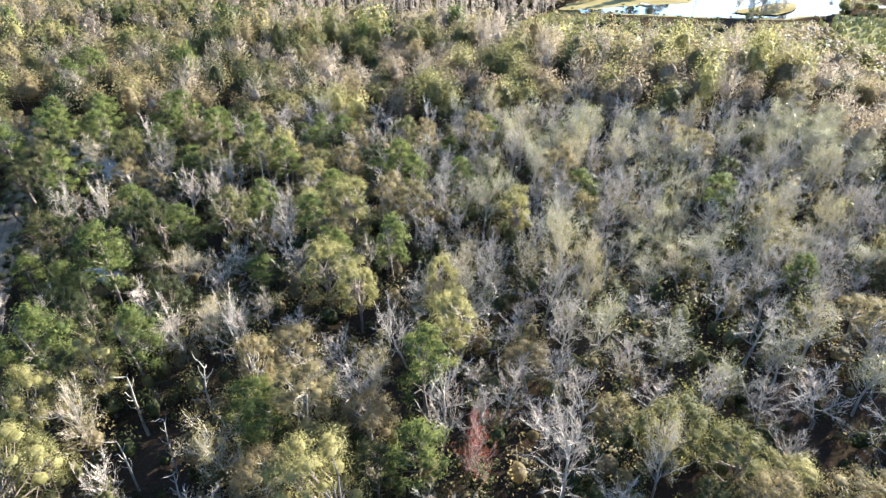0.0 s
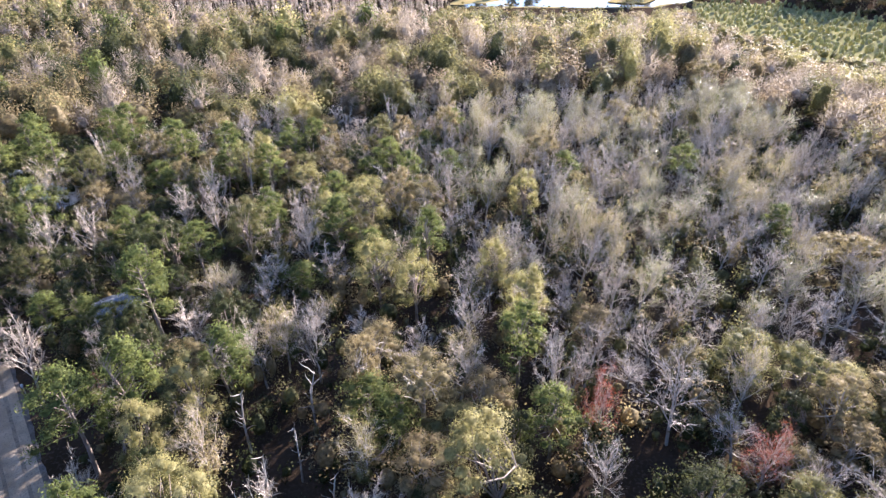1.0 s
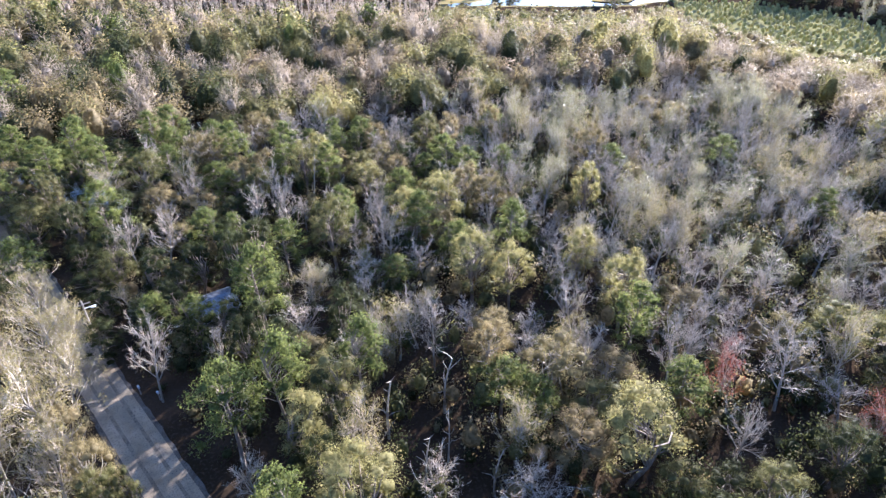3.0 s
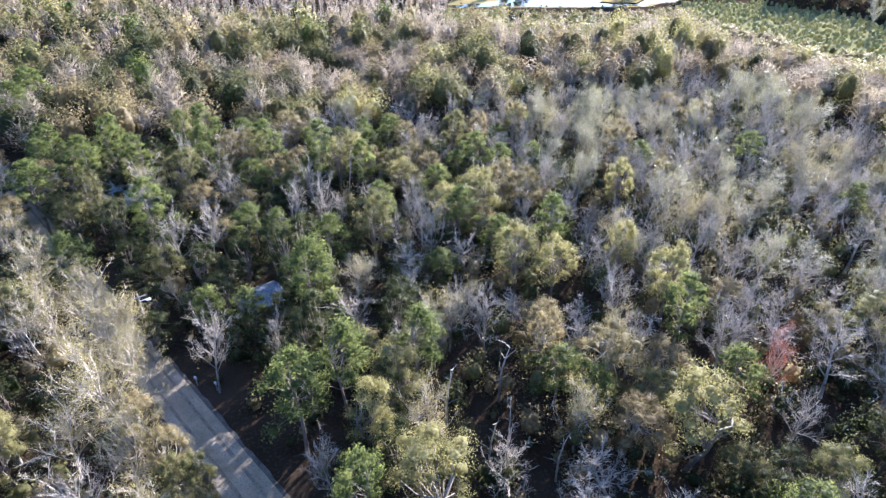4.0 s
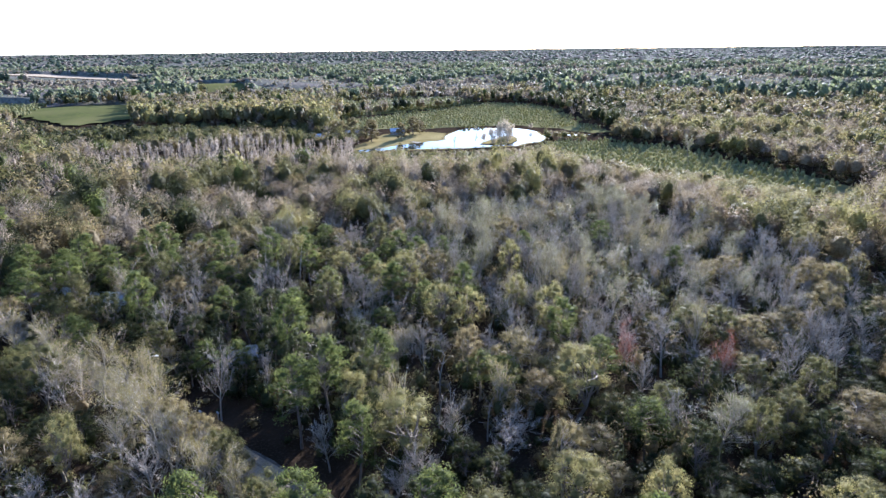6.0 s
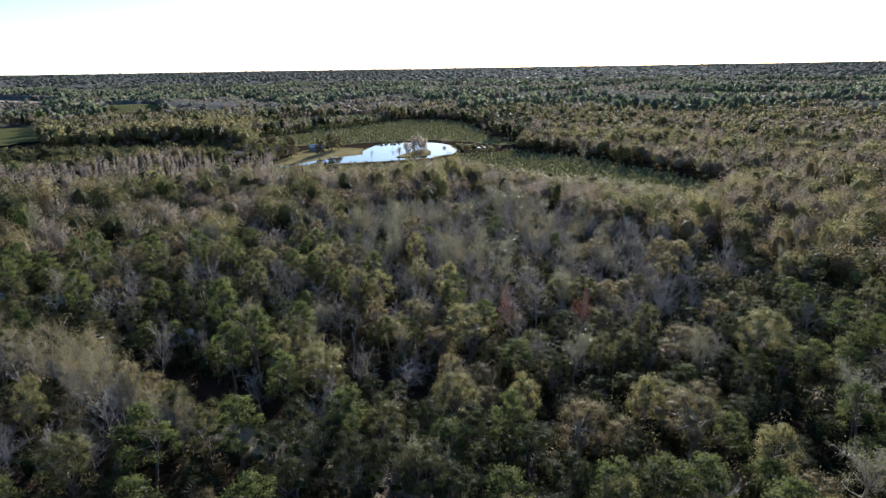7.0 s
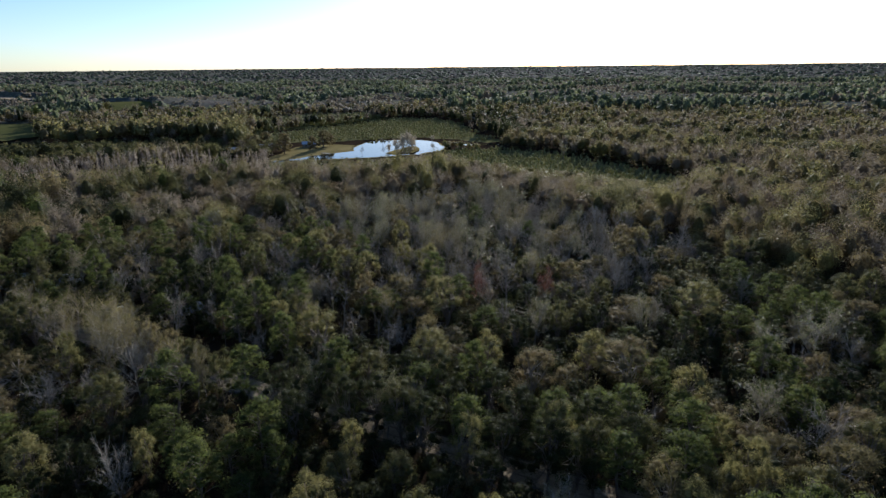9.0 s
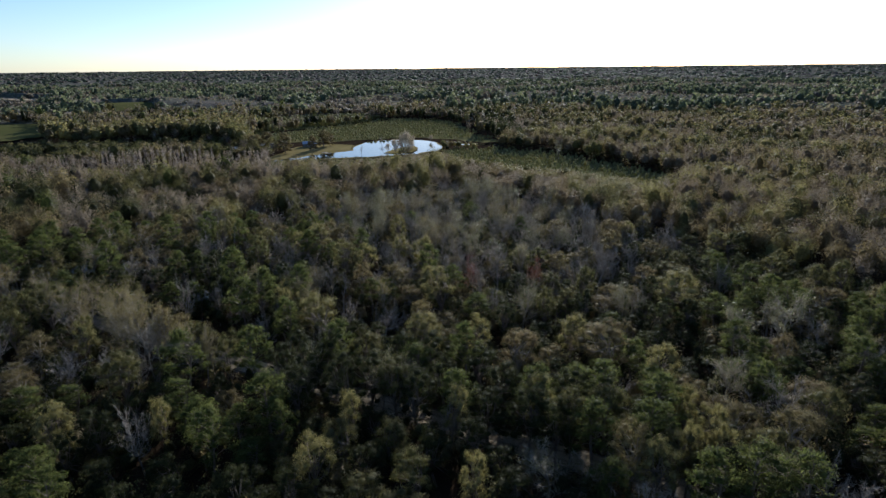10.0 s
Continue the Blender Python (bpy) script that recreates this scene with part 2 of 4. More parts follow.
class Wood:
    """Tapered three- to six-sided stems, as quads."""

    def __init__(self):
        self.v, self.f, self.n = [], [], 0

    def stem(self, points, radii, sides):
        pts = [np.asarray(q, float) for q in points]
        for i, (q, r) in enumerate(zip(pts, radii)):
            d = unit(pts[min(i + 1, len(pts) - 1)] - pts[max(i - 1, 0)])
            a = unit(np.cross(d, (0.31, 0.95, 0.11)))
            b = np.cross(d, a)
            for j in range(sides):
                w = 2 * math.pi * j / sides
                self.v.append(q + r * (math.cos(w) * a + math.sin(w) * b))
        for i in range(len(pts) - 1):
            for j in range(sides):
                o, k = self.n + i * sides, (j + 1) % sides
                self.f.append((o + j, o + k, o + sides + k, o + sides + j))
        self.n += len(pts) * sides

    def mesh(self, name, material):
        return mesh_from(name, np.array(self.v), np.array(self.f), material, smooth=True)


def bend(rng, start, way, length, steps, wander, lift=0.0):
    """A wandering line of points."""
    pts, d = [np.asarray(start, float)], unit(np.asarray(way, float))
    for _ in range(steps):
        d = unit(d + rng.normal(size=3) * wander + np.array((0, 0, lift)))
        pts.append(pts[-1] + d * length / steps)
    return pts


def tree_thing(name, trunk_mesh, crown_mesh, label, category="tree", crown_name="crown", crown_label=""):
    ob = new(name)
    ob.empty_display_size = 0.5
    tr = new("trunk", trunk_mesh)
    tr.parent = ob
    cr = new(crown_name, crown_mesh)
    cr.parent = ob
    if crown_label:
        tagged(cr, crown_label)
    return tagged(ob, label, category)


# Each maker builds a tree about 13 m high and 4 m in crown radius, at the origin.
def broadleaf(seed, name, leaf, bark, label, lumps=26, per=350, size=0.132, base=0.36, tall=1.0, core=0.42):
    rng = np.random.default_rng(seed)
    wood = Wood()
    h, r = 13.0 * tall, 4.0
    top = bend(rng, (0, 0, -0.3), (rng.normal() * 0.1, rng.normal() * 0.1, 1), h * 0.62, 5, 0.07)
    wood.stem(top, [0.30, 0.26, 0.22, 0.18, 0.14, 0.09], 6)
    pos, nor, big, out = [], [], [], []
    for i in range(lumps):
        f = (i + 0.5) / lumps
        z = h * (base + (0.88 - base) * f ** 0.8)
        reach = r * 0.72 * math.sqrt(max(0.05, 1 - (abs(f - 0.25) / 0.78) ** 2)) * rng.uniform(0.6, 1.12)
        a = 2.4 * i + rng.uniform(-0.7, 0.7)
        c = np.array((reach * math.cos(a), reach * math.sin(a), z + rng.uniform(-0.6, 0.6)))
        q = rng.uniform(0.85, 1.55)
        d = unit(rng.normal(size=(per, 3)) + (0, 0, 0.5))
        far = q * rng.uniform(0.36, 1.0, per)[:, None] ** 0.8
        pos.append(c + d * far * (1.1, 1.1, 0.8))
        out.append(d + (c - (0, 0, h * 0.5)) * 0.12)
        nor.append(d + rng.normal(size=(per, 3)) * 0.42 + (0, 0, 0.25))
        big.append((*c, q))
        start = np.array(top[2 + rng.integers(0, 4)])
        mid = start * 0.5 + c * 0.5 + rng.normal(size=3) * 0.35
        wood.stem([start, mid, c], [0.10, 0.07, 0.02], 3)
    v, f = leaf_quads(rng, np.concatenate(pos), np.concatenate(nor), size, 0.66)
    full = np.repeat(unit(np.concatenate(out)) * 0.5 + unit(np.concatenate(nor)) * 0.7, 4, axis=0)
    big = np.array(big)
    v, f, full = together((v, f, full), lumps_at(rng, big[:, :3], big[:, 3:] * (core, core, core * 0.73), (0, 0, h * 0.5)))
    return tree_thing(name, wood.mesh("trunk", bark), mesh_from("crown", v, f, leaf, normals=full), label)


def pine(seed, label, lumps=26, per=170, name="pine_tree"):
    rng = np.random.default_rng(seed)
    wood = Wood()
    h = 13.5
    top = bend(rng, (0, 0, -0.3), (rng.normal() * 0.05, rng.normal() * 0.05, 1), h * 0.98, 7, 0.035)
    wood.stem(top, [0.24, 0.21, 0.19, 0.16, 0.13, 0.10, 0.06, 0.02], 6)
    pos, nor, out, big = [], [], [], []
    for i in range(lumps):
        f = (i + 0.5) / lumps
        z = h * (0.46 + 0.53 * f)
        reach = 3.0 * (1 - f ** 2.4) ** 0.7 * rng.uniform(0.45, 1.15)
        a = 2.4 * i + rng.uniform(-0.8, 0.8)
        c = np.array((reach * math.cos(a), reach * math.sin(a), z))
        q = rng.uniform(0.85, 1.35)
        d = unit(rng.normal(size=(per, 3)) + (0, 0, 0.5))
        pos.append(c + d * q * rng.uniform(0.35, 1.1, per)[:, None] * (1.15, 1.15, 0.62))
        nor.append(rng.normal(size=(per, 3)) * 0.8 + d)
        out.append(d)
        big.append((*c, q))
        s = np.array(top[0]) + (np.array(top[-1]) - np.array(top[0])) * max(0.45, (z - 0.9) / h)
        wood.stem([s, (s + c) / 2 + (0, 0, 0.25), c], [0.06, 0.045, 0.015], 3)
    v, f = leaf_quads(rng, np.concatenate(pos), np.concatenate(nor), 0.34, 0.28)
    full = np.repeat(unit(np.concatenate(out)) * 0.6 + unit(np.concatenate(nor)) * 0.5, 4, axis=0)
    big = np.array(big)
    v, f, full = together((v, f, full), lumps_at(rng, big[:, :3], big[:, 3:] * (0.42, 0.42, 0.2), (0, 0, h * 0.6)))
    return tree_thing(name, wood.mesh("trunk", BROWN), mesh_from("crown", v, f, NEEDLE, normals=full), label)


def slivers(rng, foot, tip, wide):
    """Thin tapered twigs from foot to tip."""
    foot, tip = np.asarray(foot), np.asarray(tip)
    s = unit(np.cross(tip - foot, rng.normal(size=foot.shape))) * wide
    mid = foot * 0.6 + tip * 0.4
    return np.stack([foot, mid + s, tip, mid - s], 1).reshape(-1, 3), np.arange(4 * len(foot)).reshape(-1, 4)


def bare(seed, label, leafy=None, flecks=0, name="bare_tree", limbs=11, spread=0.78, fleck=0.3, twigs=19):
    """A leafless tree: trunk, limbs, branches and twigs; flecks: leaves left at the ends of the twigs."""
    rng = np.random.default_rng(seed)
    trunk, feet, tips, wide = Wood(), [], [], []
    h = 13.0
    top = bend(rng, (0, 0, -0.3), (rng.normal() * 0.1, rng.normal() * 0.1, 1), h * 0.66, 6, 0.06)
    trunk.stem(top, [0.21, 0.18, 0.16, 0.13, 0.10, 0.075, 0.05], 5)
    ends = []
    for i in range(limbs):
        f = 0.36 + 0.62 * i / (limbs - 1)
        k = int(f * 6)
        s = np.array(top[k]) * (1 - (f * 6 - k)) + np.array(top[k + 1]) * (f * 6 - k)
        a = 2.4 * i + rng.uniform(-0.6, 0.6)
        way = np.array((math.cos(a) * spread, math.sin(a) * spread, 0.42 + 0.9 * (f - 0.36)))
        limb = bend(rng, s, way, (5.6 - 2.2 * f) * rng.uniform(0.8, 1.15), 4, 0.2, 0.14)
        trunk.stem(limb, [0.075, 0.058, 0.045, 0.032, 0.016], 3)
        for j in range(6):
            g = 1 + (j % 4)
            w = unit(limb[g] - limb[g - 1]) + rng.normal(size=3) * 0.6 + (0, 0, 0.2)
            bough = bend(rng, limb[g] * 0.8 + limb[g - 1] * 0.2, w, rng.uniform(1.2, 2.2), 2, 0.22, 0.12)
            feet += [bough[0], bough[1]]
            tips += [bough[1], bough[2]]
            wide += [0.036, 0.027]
            for q in range(twigs):
                e = rng.uniform(0.2, 1.0)
                at = bough[0] * (1 - e) + bough[2] * e
                tip = at + unit(w * 0.7 + rng.normal(size=3) * 0.7 + (0, 0, 0.35)) * rng.uniform(0.5, 1.2)
                feet.append(at)
                tips.append(tip)
                wide.append(0.015)
                ends.append(tip)
    v, f = slivers(rng, feet, tips, np.array(wide)[:, None])
    if not flecks:
        return tree_thing(name, trunk.mesh("trunk", BARK), mesh_from("crown", v, f, TWIG), label)
    e = np.array(ends)
    pick = e[rng.integers(0, len(e), flecks)] + rng.normal(size=(flecks, 3)) * 0.22
    lv, lf = leaf_quads(rng, pick, rng.normal(size=(flecks, 3)) + (0, 0, 0.5), fleck, 0.66)
    me = mesh_from("crown", np.concatenate([v, lv]), np.concatenate([f, lf + len(v)]), [TWIG, leafy], which=np.r_[np.zeros(len(f)), np.ones(len(lf))])
    return tree_thing(name, trunk.mesh("trunk", BARK), me, label)


def snag(seed, label):
    rng = np.random.default_rng(seed)
    ob = tagged(new("dead_tree"), label, "tree")
    trunk = Wood()
    top = bend(rng, (0, 0, -0.3), (rng.normal() * 0.16, rng.normal() * 0.16, 1), 8.5, 5, 0.08)
    trunk.stem(top, [0.2, 0.18, 0.16, 0.13, 0.10, 0.05], 6)
    new("trunk", trunk.mesh("trunk", BARK)).parent = ob
    for i in range(9):
        arm = Wood()
        s = np.array(top[2 + i % 4])
        a = rng.uniform(0, 6.28)
        arm.stem(bend(rng, s, (math.cos(a), math.sin(a), rng.uniform(0.3, 1.2)), rng.uniform(0.8, 2.8), 3, 0.35, 0.1), [0.07, 0.055, 0.04, 0.012], 4)
        new("branch", arm.mesh("branch", BARK)).parent = ob
    return ob


# ---- plan of the land ----
ROAD = lambda y: -51.5 - 0.5 * (y - 42)          # the road's middle line, x by y
POND = [(46, 275), (62, 272), (80, 266), (102, 257), (129, 251), (150, 256), (161, 267), (170, 286), (173, 300), (171, 312),
        (162, 319), (151, 328), (137, 327), (121, 314), (111, 303), (106, 291), (90, 288), (74, 287), (61, 280), (46, 282)]
LAWN_AT = [(46, 283), (61, 281), (74, 288), (90, 289), (106, 292), (110, 304), (119, 315), (113, 328), (96, 338), (84, 332), (70, 316), (52, 298)]
PINES_A = [(66, 372), (120, 345), (140, 340), (180, 328), (194, 297), (198, 268), (214, 264), (222, 305), (260, 379), (286, 432), (268, 486), (205, 462), (145, 442), (88, 430)]
PINES_B = [(152, 257), (134, 221), (128, 176), (135, 146), (143, 118), (156, 92), (176, 92), (182, 112), (187, 140), (188, 166), (194, 216), (178, 236)]
BEYOND_B = [(152, 257), (145, 226), (150, 190), (158, 160), (163, 130), (170, 104), (176, 92), (182, 112), (187, 140), (188, 166), (194, 216), (178, 236)]
PINES_D = [(92, 446), (145, 455), (205, 474), (266, 498), (236, 535), (132, 560), (110, 520)]
GROVE_AT = [(-82, 447), (-44, 432), (-11, 422), (22, 402), (50, 372), (46, 305), (66, 325), (72, 372), (90, 432), (78, 470), (35, 485), (-4, 486), (-52, 500), (-78, 478)]
SHADE_AT = [(-100, 335), (10, 303), (44, 296), (48, 370), (20, 400), (-11, 420), (-44, 430), (-82, 445), (-110, 420)]
CLUMP_AT = [(202, 255), (225, 250), (272, 306), (311, 393), (292, 428), (266, 375), (226, 303)]
PINES_C = [(-310, 893), (-205, 500), (-190, 462), (-125, 540), (-132, 700)]
GRASS_AT = [(-138, 580), (-128, 657), (-55, 619), (-56, 515), (-94, 492)]
FIELD_A = [(-437, 1407), (-385, 1270), (-242, 1310), (-150, 1255), (0, 1180), (-15, 1250), (-160, 1345), (-165, 1500), (-317, 1490)]
FIELD_B = [(16, 715), (30, 850), (92, 850), (70, 712)]
OPEN = [POND, LAWN_AT, PINES_A, PINES_B, PINES_C, PINES_D, GRASS_AT, FIELD_A, FIELD_B]


def inside(poly, x, y):
    """Which of the points lie in the polygon."""
    x, y = np.asarray(x, float), np.asarray(y, float)
    hit = np.zeros(x.shape, bool)
    for (ax, ay), (bx, by) in zip(poly, poly[1:] + poly[:1]):
        if ay != by:
            hit ^= ((ay > y) != (by > y)) & (x < (bx - ax) * (y - ay) / (by - ay) + ax)
    return hit


def land(x, y):
    """The height of the ground: level, with low hills far off."""
    d = np.hypot(np.asarray(x) + 30, np.asarray(y) - 50)
    z = np.clip((d - 1500) / 3400, 0, 1) ** 1.6 * 38
    for hx, hy, wide, high in ((50, 790, 95, 11), (-290, 1340, 240, 17), (-95, 575, 90, 6)):
        z = z + high * np.exp(-((np.asarray(x) - hx) ** 2 + (np.asarray(y) - hy) ** 2) / wide ** 2)
    return z


def sheet(name, poly, z, material, label, category, wobble=0.8, seed=1, drape=False):
    """A flat patch of ground with an uneven outline."""
    rng = np.random.default_rng(seed)
    bm = bmesh.new()
    ring = []
    for (ax, ay), (bx, by) in zip(poly, poly[1:] + poly[:1]):
        k = max(1, int(math.hypot(bx - ax, by - ay) / 5))
        for i in range(k):
            f = i / k
            px, py = ax + (bx - ax) * f + rng.normal() * wobble, ay + (by - ay) * f + rng.normal() * wobble
            ring.append(bm.verts.new((px, py, z + float(land(px, py)))))
    if drape:                                  # rings of quads that follow the hill
        cx, cy = sum(w.co.x for w in ring) / len(ring), sum(w.co.y for w in ring) / len(ring)
        last = ring
        for f in (0.85, 0.7, 0.55, 0.4, 0.25, 0.1):
            turn = []
            for w in ring:
                px, py = cx + (w.co.x - cx) * f, cy + (w.co.y - cy) * f
                turn.append(bm.verts.new((px, py, z + float(land(px, py)))))
            for i in range(len(ring)):
                k = (i + 1) % len(ring)
                bm.faces.new((last[i], last[k], turn[k], turn[i]))
            last = turn
        bm.faces.new(last)
    else:
        bmesh.ops.triangulate(bm, faces=[bm.faces.new(ring)])
    bmesh.ops.recalc_face_normals(bm, faces=bm.faces[:])
    if sum(f.normal.z for f in bm.faces) < 0:
        bmesh.ops.reverse_faces(bm, faces=bm.faces[:])
    me = bpy.data.meshes.new(name)
    bm.to_mesh(me)
    bm.free()
    me.materials.append(material)
    return tagged(new(name, me), label, category, kind="structure")


def ring_grid(radii, angles, height, centre=(-30, 50)):
    rr, aa = np.meshgrid(radii, angles, indexing="ij")
    x, y = centre[0] + rr * np.sin(aa), centre[1] + rr * np.cos(aa)
    z = height(x, y, rr)
    v = np.stack([x, y, z], -1).reshape(-1, 3)
    i, j = np.meshgrid(np.arange(len(radii) - 1), np.arange(len(angles) - 1), indexing="ij")
    k = len(angles)
    f = np.stack([i * k + j, i * k + j + 1, (i + 1) * k + j + 1, (i + 1) * k + j], -1).reshape(-1, 4)
    return v, f[:, ::-1]


radii = np.r_[0.01, np.geomspace(8, 4950, 130)]
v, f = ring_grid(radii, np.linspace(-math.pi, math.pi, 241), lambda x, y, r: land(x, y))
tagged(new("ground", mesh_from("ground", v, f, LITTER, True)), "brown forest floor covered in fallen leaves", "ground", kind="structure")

sheet("lawn", LAWN_AT, 0.04, LAWN, "dry yellow-brown lawn beside a pond", "lawn", seed=2)
sheet("field_1", FIELD_A, 1.2, FIELD, "bare pale pinkish-brown fallow field among woods", "field", 3, 3, True)
sheet("field_2", FIELD_B, 2.6, GRASS, "small yellow-green meadow among woods", "field", 2, 4, True)
sheet("field_3", [(-94 + (x + 94) * 1.22, 572 + (y - 572) * 1.22) for x, y in GRASS_AT], 1.0, GRASS, "rough olive grassland beside a pine plantation", "field", 2, 5, True)
sheet("clearing_floor", PINES_A, 0.06, TURF, "grassy floor of a young pine plantation", "ground", 1.5, 6)
sheet("plantation_floor", PINES_B, 0.06, TURF, "grassy floor of a young pine plantation", "ground", 1.5, 7)
sheet("old_plantation_floor", PINES_D, 0.06, GRASS, "grassy floor of an older pine plantation", "ground", 1.5, 13)
sheet("pond_water", POND, 0.10, WATER, "still pond reflecting the pale evening sky", "pond", 0.7, 8)
sheet("creek_water", [(176, 268), (192, 258), (206, 247), (207, 251), (194, 262), (178, 273)], 0.12, WATER, "narrow strip of still water beside the plantation", "water", 0.3, 9)
sheet("bank", [(x + (x - 110) * 0.03, y + (y - 288) * 0.045) for x, y in POND], 0.05, LAWN, "bare sandy bank round the pond", "bank", 0.8, 10)

# dirt road: crowned, with two ruts and loose edges
rng = np.random.default_rng(11)
ys = np.arange(-40, 150, 1.0)
prof = [(-3.3, 0.02), (-2.7, 0.10), (-1.7, 0.12), (-1.35, 0.06), (-0.9, 0.07), (-0.5, 0.14), (0.1, 0.16), (0.5, 0.14), (0.9, 0.07), (1.35, 0.06), (1.8, 0.12), (2.6, 0.10), (3.2, 0.02)]
rows_, k = [], len(prof)
for y in ys:
    for i, (o, z) in enumerate(prof):
        edge = rng.normal() * (0.09 if i in (0, k - 1) else 0.02)
        rows_.append((ROAD(y) - 0.55 + (o + edge) * 0.715, y + (o + edge) * 0.358, z + rng.normal() * 0.008))
q = np.arange(len(ys) - 1)[:, None] * k + np.arange(k - 1)[None]
f = np.stack([q, q + 1, q + k + 1, q + k], -1).reshape(-1, 4)
tagged(new("road", mesh_from("road", np.array(rows_), f, [DIRT, RUT, VERGE], True, np.tile([2, 0, 0, 1, 0, 0, 0, 0, 1, 0, 0, 2], len(ys) - 1))), "pale grey dirt road with worn wheel ruts", "road", kind="structure")

# ---- trees by hand: x, y, height, crown radius ----
GROVE = "mixed woodland trees"
kinds = {
    "olive": [broadleaf(s, "oak_tree", OLIVE, BROWN, "oak with a rounded yellow-green crown in the woods") for s in (1, 2, 3, 4)],
    "green": [broadleaf(s, "broadleaf_tree", GREEN, BROWN, "broadleaf tree with a dense mid-green crown in the woods") for s in (5, 6, 7)],
    "dark": [broadleaf(s, "evergreen_tree", DARK, BROWN, "dark evergreen tree in the shade of the woods", base=0.14, per=300, size=0.15) for s in (8, 9, 10)],
    "tan": [broadleaf(s, "broadleaf_tree", TAN, BARK, "tree with thin tan and olive leaves in the woods", per=330, size=0.132) for s in (11, 12)],
    "pine": [pine(s, "tall pine with bright green tufts of needles") for s in (13, 14, 15, 16)],
    "bare": [bare(s, "leafless tree with pale grey twigs in the woods") for s in (17, 18, 19, 20, 21)],
    "pale": [bare(s, "half-bare tree with pale yellow leaves on grey branches", PALE, 3200, "thin_tree", fleck=0.135) for s in (22, 23, 24)],
    "fleck": [bare(s, "thin grey tree with scattered olive leaves", FLECK, 3200, "thin_tree", fleck=0.135) for s in (25, 26, 27)],
    "red": [bare(s, "small maple with red leaves at its top", RED, 3200, "maple_tree", fleck=0.15) for s in (28,)],
    "cream": [bare(s, "tree with dense pale straw-coloured twigs and leaves", PALE, 5000, "pale_tree", limbs=12, fleck=0.13, twigs=12) for s in (32, 33, 34)],
    "silver": [bare(s, "silvery half-bare tree on the pond shore", SILVER, 2600, "pale_tree", limbs=14, spread=0.6, fleck=0.34, twigs=14) for s in (35, 36)],
    "thicket": [broadleaf(s, "pale_tree", SILVER, BARK, "silvery bushy tree on the pond island", base=0.06, per=120, size=0.26) for s in (39, 40)],
    "lawn": [broadleaf(s, "broadleaf_tree", TAN, BROWN, "spreading tan-leaved tree beside the lawn", base=0.12, size=0.3) for s in (37, 38)],
    "snag": [snag(s, "dead standing tree with broken pale branches") for s in (29, 30, 31)],
}
